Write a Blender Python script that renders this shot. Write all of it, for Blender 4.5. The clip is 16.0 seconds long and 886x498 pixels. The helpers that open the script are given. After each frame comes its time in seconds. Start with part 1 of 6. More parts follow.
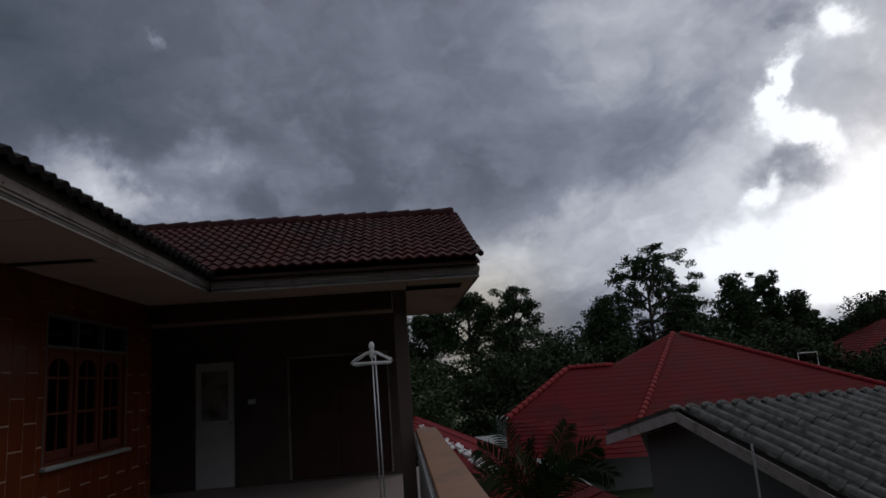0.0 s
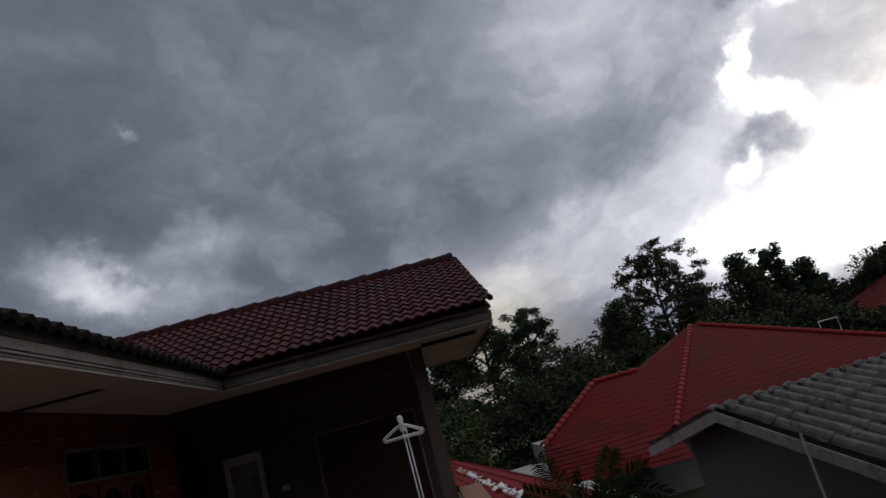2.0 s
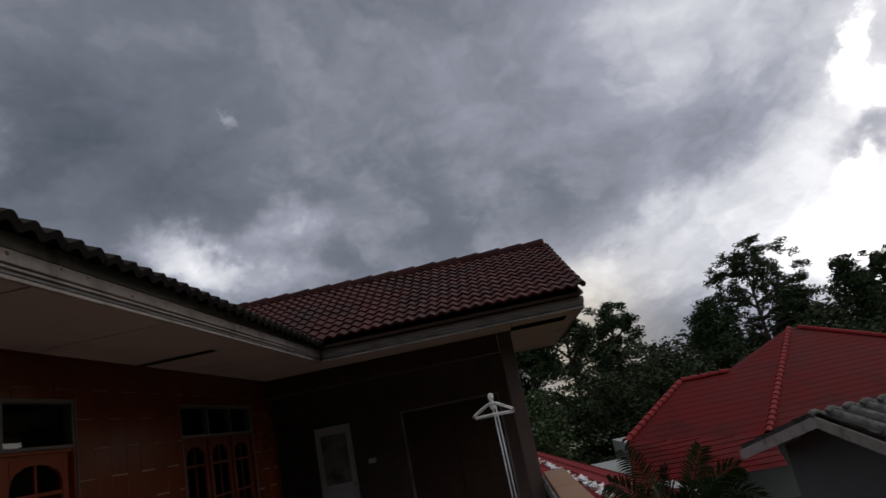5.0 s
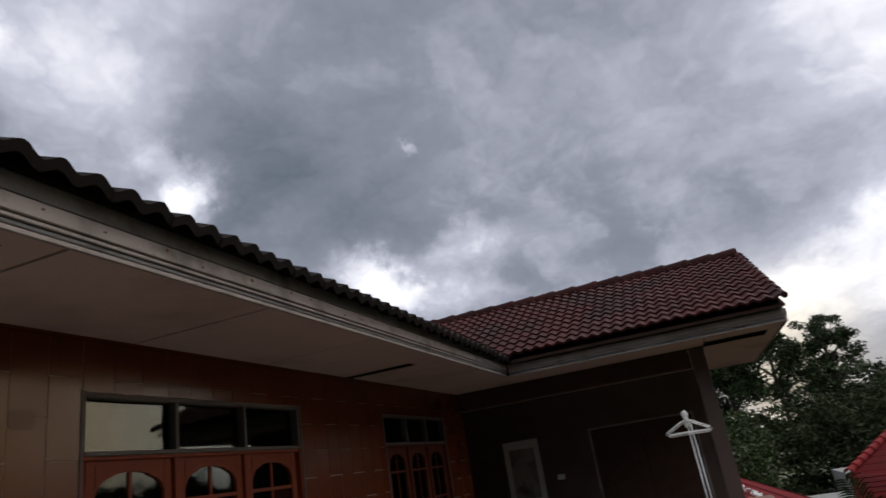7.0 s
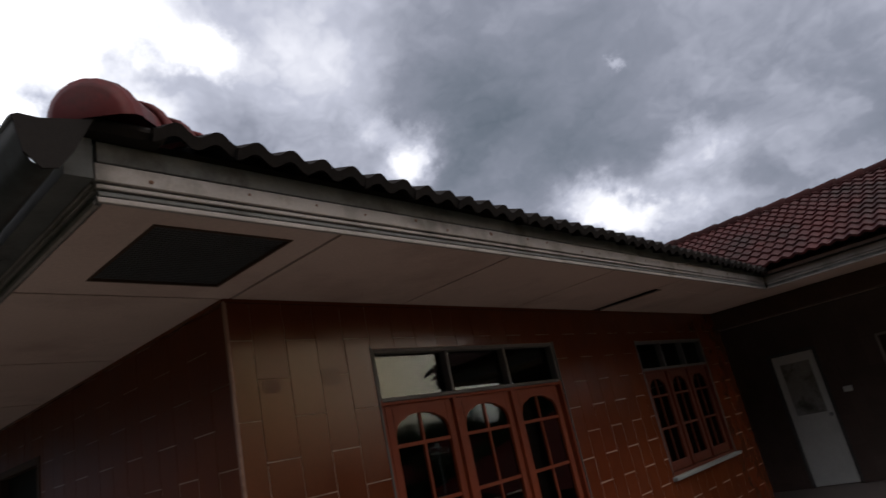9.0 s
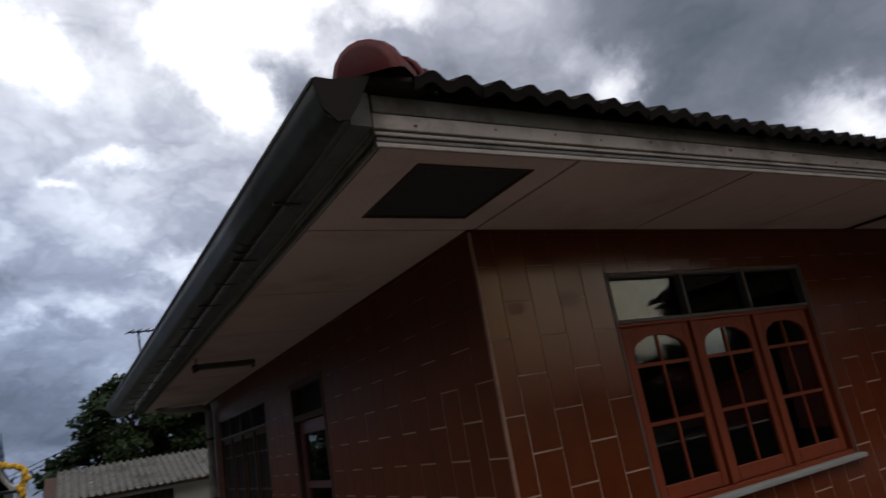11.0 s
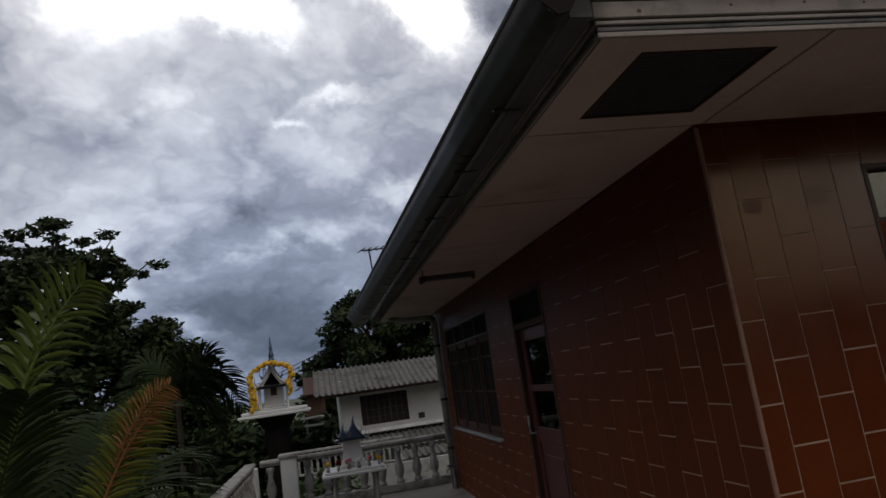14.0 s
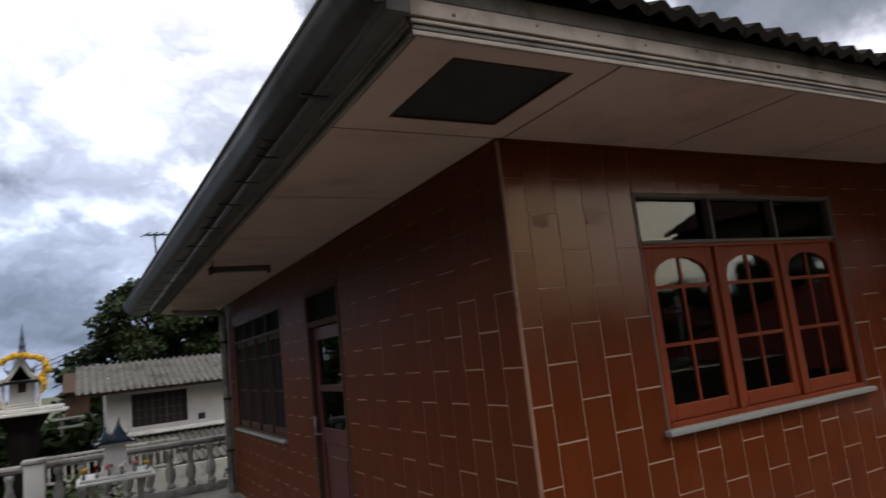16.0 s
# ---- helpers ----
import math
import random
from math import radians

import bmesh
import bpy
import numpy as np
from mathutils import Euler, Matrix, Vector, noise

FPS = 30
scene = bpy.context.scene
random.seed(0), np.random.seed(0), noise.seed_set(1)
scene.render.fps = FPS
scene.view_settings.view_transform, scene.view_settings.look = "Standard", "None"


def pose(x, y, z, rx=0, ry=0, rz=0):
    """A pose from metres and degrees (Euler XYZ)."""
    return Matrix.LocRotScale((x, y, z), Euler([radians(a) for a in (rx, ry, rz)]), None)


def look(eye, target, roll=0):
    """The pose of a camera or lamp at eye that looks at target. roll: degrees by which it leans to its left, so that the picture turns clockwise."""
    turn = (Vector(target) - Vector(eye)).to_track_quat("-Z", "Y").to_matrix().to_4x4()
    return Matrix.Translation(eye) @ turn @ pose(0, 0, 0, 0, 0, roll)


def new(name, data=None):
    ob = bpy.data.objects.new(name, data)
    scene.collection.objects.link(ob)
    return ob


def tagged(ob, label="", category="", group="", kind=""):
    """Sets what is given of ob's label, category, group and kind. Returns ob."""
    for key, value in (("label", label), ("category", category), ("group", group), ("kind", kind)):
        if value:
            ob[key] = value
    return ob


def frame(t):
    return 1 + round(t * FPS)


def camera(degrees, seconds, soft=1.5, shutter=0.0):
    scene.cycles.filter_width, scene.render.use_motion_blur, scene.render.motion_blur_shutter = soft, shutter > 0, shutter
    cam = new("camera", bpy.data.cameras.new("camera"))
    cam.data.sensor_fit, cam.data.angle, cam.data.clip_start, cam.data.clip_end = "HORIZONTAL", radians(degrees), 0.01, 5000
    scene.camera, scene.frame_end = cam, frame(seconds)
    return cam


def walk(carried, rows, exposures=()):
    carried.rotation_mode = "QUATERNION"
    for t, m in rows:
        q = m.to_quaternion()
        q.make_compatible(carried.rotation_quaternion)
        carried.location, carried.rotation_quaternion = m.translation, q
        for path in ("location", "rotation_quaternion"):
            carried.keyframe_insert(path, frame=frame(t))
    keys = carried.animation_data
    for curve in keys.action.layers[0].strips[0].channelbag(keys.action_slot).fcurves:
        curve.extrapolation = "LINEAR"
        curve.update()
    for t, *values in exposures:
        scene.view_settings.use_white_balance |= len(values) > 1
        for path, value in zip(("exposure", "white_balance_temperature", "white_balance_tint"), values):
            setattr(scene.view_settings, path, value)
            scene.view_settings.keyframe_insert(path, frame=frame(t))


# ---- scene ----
PATH = [
    (0, (-1.477, -3.029, 1.487), (0.48, -3.186, 1.869), -4.3),
    (0.5, (-1.488, -3.06, 1.525), (0.449, -3.233, 1.992), -5.5),
    (1, (-1.487, -3.072, 1.566), (0.428, -3.198, 2.13), -8.1),
    (1.5, (-1.41, -3.052, 1.613), (0.492, -3.12, 2.229), -11.1),
    (2, (-1.381, -3.017, 1.724), (0.552, -3.195, 2.204), -15.5),
    (2.5, (-1.418, -3.013, 1.73), (0.502, -3.221, 2.251), -14.8),
    (3, (-1.422, -2.961, 1.689), (0.494, -3.094, 2.247), -13.5),
    (3.2, (-1.424, -2.962, 1.693), (0.501, -3.075, 2.225), -13.4),
    (5.3, (-1.437, -2.883, 1.639), (0.494, -2.741, 2.14), -11.7),
    (5.5, (-1.489, -2.911, 1.62), (0.436, -2.694, 2.115), -12.6),
    (6, (-1.513, -2.893, 1.637), (0.389, -2.589, 2.177), -11.5),
    (6.5, (-1.567, -2.907, 1.623), (0.292, -2.477, 2.223), -10.6),
    (7, (-1.608, -2.879, 1.628), (0.191, -2.294, 2.276), -9.2),
    (7.5, (-1.628, -2.869, 1.64), (0.138, -2.165, 2.261), -9.8),
    (8, (-1.658, -2.879, 1.64), (0.045, -2.007, 2.223), -11.5),
    (8.5, (-1.679, -2.926, 1.615), (-0.093, -1.859, 2.204), -12.9),
    (9, (-1.728, -2.927, 1.632), (-0.253, -1.71, 2.218), -12.3),
    (9.2, (-1.754, -2.942, 1.643), (-0.312, -1.681, 2.215), -12.1),
    (11.5, (-1.964, -2.944, 1.552), (-1.123, -1.201, 2.058), -9.1),
    (12, (-1.976, -2.975, 1.547), (-1.279, -1.162, 2.026), -8.5),
    (12.5, (-2.008, -2.981, 1.539), (-1.452, -1.107, 1.959), -8.4),
    (13, (-2.017, -3.009, 1.521), (-1.597, -1.092, 1.905), -8.0),
    (13.5, (-2.021, -2.956, 1.524), (-1.668, -1.017, 1.862), -9.6),
    (14, (-2.019, -2.918, 1.512), (-1.625, -0.993, 1.886), -8.0),
    (14.5, (-2.009, -2.899, 1.53), (-1.531, -0.987, 1.873), -8.6),
    (15, (-2.035, -2.895, 1.507), (-1.462, -1.01, 1.849), -6.6),
    (15.5, (-2.001, -2.863, 1.499), (-1.229, -1.044, 1.808), -5.6),
    (16, (-1.972, -2.837, 1.5), (-1.016, -1.106, 1.802), -6.4),
]
cam = camera(68.4, 16.0, soft=1.5, shutter=0.5)
walk(cam, [(t, look(eye, target, roll)) for t, eye, target, roll in PATH],
     exposures=[(0.0, -0.60, 6150, 10), (1.0, -0.36, 6200, 10), (1.5, -0.12, 6300, 10), (2.0, -0.30, 6350, 10), (3.2, -0.40, 6450, 10), (5.5, 0.16, 6550, 10), (7.0, 0.62, 6650, 10),
                (9.0, 0.64, 6600, 10), (11.5, 0.12, 6500, 10), (12.5, -0.13, 6500, 10), (14.5, -0.06, 6700, 10), (15.2, 0.12, 6700, 10), (16.0, 1.03, 6800, 10)])

# ---- sky, sun ----
world = bpy.data.worlds.new("overcast_sky")
scene.world = world
world.use_nodes = True


def node(tree, kind, **values):
    n = tree.nodes.new(kind)
    for key, value in values.items():
        if key == "op":
            n.operation = value
        elif key == "blend":
            n.blend_type = value
        elif key == "dtype":
            n.data_type = value
        else:
            n.inputs[int(key[1:])].default_value = value
    return n


def math_node(tree, op, a, b=0.0, clamp=False):
    n = tree.nodes.new("ShaderNodeMath")
    n.operation = op
    n.use_clamp = clamp
    for i, v in enumerate((a, b)):
        if isinstance(v, (int, float)):
            n.inputs[i].default_value = v
        else:
            tree.links.new(v, n.inputs[i])
    return n.outputs[0]


def ramp(tree, fac, stops):
    n = tree.nodes.new("ShaderNodeValToRGB")
    els = n.color_ramp.elements
    while len(els) < len(stops):
        els.new(0.5)
    for e, (p, c) in zip(els, stops):
        e.position = p
        e.color = (*c, 1.0)
    tree.links.new(fac, n.inputs[0])
    return n.outputs[0]


def mix_rgb(tree, fac, a, b, blend="MIX"):
    n = tree.nodes.new("ShaderNodeMix")
    n.data_type = "RGBA"
    n.blend_type = blend
    for sock, v in ((n.inputs[0], fac), (n.inputs[6], a), (n.inputs[7], b)):
        if isinstance(v, (int, float)):
            sock.default_value = v
        elif isinstance(v, (tuple, list)):
            sock.default_value = (*v, 1.0)
        else:
            tree.links.new(v, sock)
    return n.outputs[2]


def build_sky():
    t = world.node_tree
    t.nodes.clear()
    out = t.nodes.new("ShaderNodeOutputWorld")
    bg = t.nodes.new("ShaderNodeBackground")
    coord = t.nodes.new("ShaderNodeTexCoord")
    way = coord.outputs["Generated"]
    sep = t.nodes.new("ShaderNodeSeparateXYZ")
    t.links.new(way, sep.inputs[0])

    def vector(op, a, b=None, scale=None):
        n = t.nodes.new("ShaderNodeVectorMath")
        n.operation = op
        for i, v in enumerate((a, b)):
            if v is None:
                continue
            if isinstance(v, (tuple, Vector)):
                n.inputs[i].default_value = v
            else:
                t.links.new(v, n.inputs[i])
        if scale is not None:
            if isinstance(scale, (int, float)):
                n.inputs["Scale"].default_value = scale
            else:
                t.links.new(scale, n.inputs["Scale"])
        return n.outputs["Value"] if op == "DOT_PRODUCT" else n.outputs[0]

    def noise(at, scale, detail=0.0, rough=0.5, colour=False):
        n = t.nodes.new("ShaderNodeTexNoise")
        n.inputs["Scale"].default_value = scale
        n.inputs["Detail"].default_value = detail
        n.inputs["Roughness"].default_value = rough
        t.links.new(at, n.inputs["Vector"])
        return n.outputs["Color" if colour else "Fac"]

    # the cloud deck: the view direction laid out on a plane overhead, foreshortened towards the horizon
    high = math_node(t, "ADD", math_node(t, "MAXIMUM", sep.outputs[2], 0.0), 0.55)
    deck = vector("SCALE", way, None, math_node(t, "DIVIDE", 1.0, high))
    swirl = vector("SUBTRACT", noise(deck, 3.0, 5.0, 0.6, True), (0.5, 0.5, 0.5))
    deck = vector("ADD", deck, vector("SCALE", swirl, None, 0.30))
    # heaped cells with soft tops and dark creases, at four sizes
    heap = None
    for scale, share in ((4.2, 0.46), (8.9, 0.28), (18.5, 0.17), (38.0, 0.10)):
        cell = math_node(t, "ABSOLUTE", math_node(t, "SUBTRACT", noise(deck, scale), 0.5))
        cell = math_node(t, "MULTIPLY", cell, share * 4.0)
        heap = cell if heap is None else math_node(t, "ADD", heap, cell)
    veil = noise(deck, 2.3, 6.0, 0.52)
    d = vector("DOT_PRODUCT", way, Vector((-0.08, 0.93, 0.33)).normalized())
    north = math_node(t, "EXPONENT", math_node(t, "MULTIPLY", math_node(t, "SUBTRACT", d, 1.0), 4.5))
    heap_share = math_node(t, "ADD", math_node(t, "MULTIPLY", north, 0.10), 0.10)
    value = math_node(t, "MULTIPLY", math_node(t, "SUBTRACT", heap, 0.42), heap_share)
    value = math_node(t, "ADD", value, math_node(t, "MULTIPLY", math_node(t, "SUBTRACT", veil, 0.5), 0.62))
    value = math_node(t, "ADD", value, SKY_BASE)
    # directions torn by turbulence, so that banks and breaks have ragged edges
    tear = vector("SUBTRACT", noise(way, 7.0, 6.0, 0.62, True), (0.5, 0.5, 0.5))
    shred = vector("SUBTRACT", noise(way, 24.0, 4.0, 0.6, True), (0.5, 0.5, 0.5))
    torn = vector("ADD", way, vector("ADD", vector("SCALE", tear, None, 0.11), vector("SCALE", shred, None, 0.05)))
    torn = vector("NORMALIZE", torn)
    for az, el, long, wide, tilt, amount in EAST_CLOUDS + EAST_BREAK + NORTH_CLOUDS + NORTH_HORIZON + REST_OF_SKY:
        a, e, r = radians(az), radians(el), radians(tilt)
        across = Vector((math.sin(a), -math.cos(a), 0.0))
        above = Vector((-math.sin(e) * math.cos(a), -math.sin(e) * math.sin(a), math.cos(e)))
        u = (across * math.cos(r) + above * math.sin(r)) / radians(long)
        v = (above * math.cos(r) - across * math.sin(r)) / radians(wide)
        du, dv = vector("DOT_PRODUCT", torn, u), vector("DOT_PRODUCT", torn, v)
        far = math_node(t, "ADD", math_node(t, "MULTIPLY", du, du), math_node(t, "MULTIPLY", dv, dv))
        value = math_node(t, "ADD", value, math_node(t, "MULTIPLY", math_node(t, "EXPONENT", math_node(t, "MULTIPLY", math_node(t, "POWER", far, 1.4), -0.7)), amount))
    clouds = ramp(t, value, [(0.0, (0.034, 0.048, 0.063)), (0.25, (0.072, 0.090, 0.115)), (0.45, (0.166, 0.180, 0.225)),
                             (0.62, (0.350, 0.367, 0.440)), (0.80, (0.80, 0.81, 0.86)), (1.0, (1.5, 1.5, 1.52))])
    sky = t.nodes.new("ShaderNodeTexSky")
    sky.sky_type = "NISHITA"
    sky.sun_disc = False
    sky.sun_elevation = radians(50)
    sky.sun_rotation = radians(139)
    for aim, sharp, tint in (((-0.08, 0.99, 0.05), 12.0, (0.80, 0.92, 1.08)), ((0.50, -0.86, 0.08), 30.0, (1.45, 0.96, 0.44)), ((0.985, -0.13, 0.045), 170.0, (1.22, 1.05, 0.70))):
        d = vector("DOT_PRODUCT", way, Vector(aim).normalized())
        near = math_node(t, "EXPONENT", math_node(t, "MULTIPLY", math_node(t, "SUBTRACT", d, 1.0), sharp))
        clouds = mix_rgb(t, near, clouds, tint, "MULTIPLY")
    total = mix_rgb(t, 0.002, clouds, sky.outputs[0], "ADD")
    t.links.new(total, bg.inputs[0])
    bg.inputs[1].default_value = 1.0
    t.links.new(bg.outputs[0], out.inputs[0])


# banks and breaks in the cloud: azimuth from +x, elevation, half length, half width, tilt (degrees), amount
SKY_BASE = 0.495
EAST_CLOUDS = [(22.0, 24.7, 14.0, 8.4, 0, -0.10), (13.6, 21.8, 10.8, 3.0, -3, -0.07), (5.5, 16.0, 8.5, 3.6, 4, -0.10), (-15.4, 18.2, 11.2, 2.7, 9, -0.05),
               (-19.8, 12.0, 11.6, 2.7, 16, 0.15), (-24.6, 26.6, 11.7, 7.5, -14, 0.09), (-2.9, 18.1, 3.6, 2.2, -41, 0.09), (19.6, 28.0, 0.9, 0.4, -2, 0.15),
               (43.4, 28.6, 2.3, 1.3, -14, 0.14), (40.4, 25.7, 2.7, 1.9, 31, 0.30), (24.4, 17.3, 3.7, 2.1, -26, 0.29), (16.4, 19.2, 3.0, 2.0, 10, 0.17),
               (32.4, 26.9, 6.1, 4.0, -47, -0.08), (48.2, 31.4, 5.6, 4.5, -65, 0.12), (18.9, 15.0, 5.0, 1.5, -2, 0.14)]
EAST_BREAK = [(-34.0, 20.4, 2.3, 0.65, 52, 0.44), (-34.5, 16.6, 2.3, 1.15, -36, 0.44), (-31.2, 12.6, 1.3, 0.7, 29, 0.22), (-38.8, 24.0, 1.1, 1.0, -46, 0.30),
              (-40.5, 9.4, 8.0, 4.4, 15, 0.46), (-34.2, 5.8, 7.2, 3.2, -5, 0.38), (-21.4, 6.7, 8.0, 2.2, 4, 0.12), (-40.8, 15.1, 9.0, 9.4, -45, 0.23),
              (-36.6, 25.4, 1.9, 1.0, -15, -0.14), (-39.3, 10.1, 2.1, 1.2, 2, -0.22), (-33.5, 13.9, 2.2, 1.1, -9, -0.18), (-39.4, 18.4, 3.0, 1.8, 20, -0.05),
              (-29.0, 19.5, 5.0, 4.0, -45, 0.08), (-27.0, 9.5, 5.0, 2.6, 10, 0.12)]
NORTH_CLOUDS = [(71.9, 36.1, 8.2, 5.5, 15, 0.31), (65.2, 34.7, 5.1, 1.7, 6, -0.16), (58.7, 35.8, 2.7, 1.5, -15, 0.22), (106.1, 31.8, 4.2, 2.1, 8, 0.30),
                (93.6, 32.2, 4.6, 1.8, -15, 0.34), (78.1, 31.7, 5.6, 2.3, -29, 0.36), (70.1, 30.6, 4.3, 2.2, -38, -0.34), (86.6, 24.3, 1.8, 0.7, 13, 0.17),
                (90.3, 22.0, 1.2, 0.6, -6, 0.16), (100.3, 24.7, 2.4, 1.6, -9, 0.07), (89.7, 13.3, 4.4, 1.3, -1, 0.13), (81.3, 16.4, 2.9, 1.4, 1, 0.15),
                (95.4, 16.0, 1.4, 0.9, -20, -0.10), (107.4, 22.4, 2.2, 1.7, -7, -0.05), (101.9, 18.1, 6.1, 2.5, -17, -0.02)]
NORTH_HORIZON = [(91.6, 21.6, 19.4, 21.4, -14, 0.20), (97.3, 5.7, 8.7, 2.3, -9, -0.19), (94.9, 9.9, 8.4, 2.2, 0, -0.08), (98.0, 2.2, 2.3, 0.6, 3, 0.22),
                 (100.0, 6.7, 1.7, 0.7, -11, 0.16)]
REST_OF_SKY = [(40.0, 39.0, 14.0, 6.0, 0, 0.06), (-168.0, 52.0, 26.0, 24.0, 0, 0.24), (-115.0, 58.0, 46.0, 34.0, 0, 0.19), (-52.0, 9.0, 9.0, 6.5, 0, 0.44), (-170.0, 6.0, 40.0, 14.0, 0, 0.08), (-108.0, 6.0, 34.0, 13.0, 0, -0.26)]
build_sky()

sun = new("sun", bpy.data.lights.new("sun", "SUN"))
sun.data.energy = 0.75
sun.data.angle = radians(20)
sun.data.color = (1.0, 0.95, 0.88)
sun.matrix_world = look((0.43 * 40, -0.47 * 40, 0.77 * 40), (0, 0, 0))


# ---- materials ----
def surface(name, c1, c2, scale=4.0, rough=0.6, bump=0.15, metal=0.0, rand=0.0, stain=None, stain_scale=1.2, spec=0.5, fine=60.0, coat=0.0, film=0.0, groove=None):
    m = bpy.data.materials.new(name)
    m.use_nodes = True
    t = m.node_tree
    b = t.nodes["Principled BSDF"]
    co = t.nodes.new("ShaderNodeTexCoord")
    geo = t.nodes.new("ShaderNodeNewGeometry")

    def noise_at(s, detail, rough_):
        n = t.nodes.new("ShaderNodeTexNoise")
        n.inputs["Scale"].default_value = s
        n.inputs["Detail"].default_value = detail
        n.inputs["Roughness"].default_value = rough_
        t.links.new(geo.outputs["Position"], n.inputs["Vector"])
        return n.outputs[0]

    coarse, grain = noise_at(scale, 5.0, 0.6), noise_at(fine, 3.0, 0.6)
    fac = math_node(t, "ADD", math_node(t, "MULTIPLY", coarse, 1.6), -0.3, True)
    col = mix_rgb(t, fac, c1, c2)
    col = mix_rgb(t, 0.35, col, ramp(t, grain, [(0.25, (0.55, 0.55, 0.55)), (0.75, (1.0, 1.0, 1.0))]), "MULTIPLY")
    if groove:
        # the troughs between the waves are darkened: start, direction and period of the waves
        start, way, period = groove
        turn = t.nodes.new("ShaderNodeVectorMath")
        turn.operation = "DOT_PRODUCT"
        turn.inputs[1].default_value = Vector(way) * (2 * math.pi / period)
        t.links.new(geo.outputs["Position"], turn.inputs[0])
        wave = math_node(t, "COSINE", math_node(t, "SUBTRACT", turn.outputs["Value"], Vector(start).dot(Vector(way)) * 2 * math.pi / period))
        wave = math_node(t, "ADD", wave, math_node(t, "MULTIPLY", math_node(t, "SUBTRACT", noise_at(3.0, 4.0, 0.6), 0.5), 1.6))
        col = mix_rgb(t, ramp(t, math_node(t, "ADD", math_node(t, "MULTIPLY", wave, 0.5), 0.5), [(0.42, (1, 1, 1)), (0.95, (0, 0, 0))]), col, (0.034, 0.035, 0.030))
    if stain:
        s = noise_at(stain_scale, 6.0, 0.65)
        sf = ramp(t, s, [(0.50, (0, 0, 0)), (0.68, (1, 1, 1))])
        col = mix_rgb(t, sf, col, stain)
    if rand:
        info = t.nodes.new("ShaderNodeObjectInfo")
        isl = geo.outputs["Random Per Island"]
        r = math_node(t, "FRACT", math_node(t, "ADD", info.outputs["Random"], isl))
        lo = 1.0 - rand
        col = mix_rgb(t, 1.0, col, ramp(t, r, [(0.0, (lo, lo, lo)), (1.0, (1.0, 1.0, 1.0))]), "MULTIPLY")
    t.links.new(col, b.inputs["Base Color"])
    rr = math_node(t, "ADD", math_node(t, "MULTIPLY", coarse, 0.25), rough - 0.12, True)
    if film:
        # some pieces carry a dull film of dust
        piece = t.nodes.new("ShaderNodeObjectInfo")
        dull = ramp(t, piece.outputs["Random"], [(0.55, (0, 0, 0)), (0.95, (1, 1, 1))])
        rr = math_node(t, "ADD", rr, math_node(t, "MULTIPLY", dull, film), True)
    t.links.new(rr, b.inputs["Roughness"])
    b.inputs["Metallic"].default_value = metal
    b.inputs["Specular IOR Level"].default_value = spec
    b.inputs["Coat Weight"].default_value = coat
    if bump:
        bn = t.nodes.new("ShaderNodeBump")
        bn.inputs["Strength"].default_value = bump
        bn.inputs["Distance"].default_value = 0.01
        t.links.new(math_node(t, "ADD", coarse, math_node(t, "MULTIPLY", grain, 0.4)), bn.inputs["Height"])
        t.links.new(bn.outputs[0], b.inputs["Normal"])
    return m


def glass_material(name):
    m = bpy.data.materials.new(name)
    m.use_nodes = True
    t = m.node_tree
    t.nodes.clear()
    out = t.nodes.new("ShaderNodeOutputMaterial")
    mix = t.nodes.new("ShaderNodeMixShader")
    fr = t.nodes.new("ShaderNodeFresnel")
    fr.inputs[0].default_value = 1.5
    tr = t.nodes.new("ShaderNodeBsdfTransparent")
    tr.inputs[0].default_value = (0.45, 0.47, 0.46, 1)
    gl = t.nodes.new("ShaderNodeBsdfGlossy")
    gl.inputs["Roughness"].default_value = 0.02
    gl.inputs[0].default_value = (0.80, 0.86, 0.80, 1)
    nz = t.nodes.new("ShaderNodeTexNoise")
    nz.inputs["Scale"].default_value = 2.0
    bn = t.nodes.new("ShaderNodeBump")
    bn.inputs["Strength"].default_value = 0.03
    t.links.new(nz.outputs[0], bn.inputs["Height"])
    t.links.new(bn.outputs[0], gl.inputs["Normal"])
    t.links.new(fr.outputs[0], mix.inputs[0])
    t.links.new(tr.outputs[0], mix.inputs[1])
    t.links.new(gl.outputs[0], mix.inputs[2])
    t.links.new(mix.outputs[0], out.inputs[0])
    return m


M_TILE = surface("glazed_brown_tile", (0.100, 0.022, 0.007), (0.148, 0.035, 0.011), 3.0, 0.17, 0.005, rand=0.10, spec=0.20, film=0.045)
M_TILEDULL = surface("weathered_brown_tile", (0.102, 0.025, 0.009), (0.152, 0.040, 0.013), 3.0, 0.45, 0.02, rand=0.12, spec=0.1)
M_WINGTILE = surface("dull_grey_brown_tile", (0.10, 0.072, 0.062), (0.145, 0.105, 0.09), 3.0, 0.5, 0.02, rand=0.15, spec=0.15)
M_GROUT = surface("pale_grout", (0.30, 0.20, 0.14), (0.50, 0.37, 0.27), 2.5, 0.5, 0.02, stain=(0.16, 0.08, 0.045), stain_scale=1.6)
M_SOFFIT = surface("painted_soffit_board", (0.54, 0.395, 0.335), (0.66, 0.49, 0.42), 1.3, 0.75, 0.05, stain=(0.40, 0.28, 0.235), stain_scale=0.9)
M_FASCIA = surface("weathered_pinkish_fascia", (0.24, 0.205, 0.185), (0.37, 0.32, 0.29), 2.2, 0.7, 0.15, stain=(0.14, 0.12, 0.10), stain_scale=3.5)
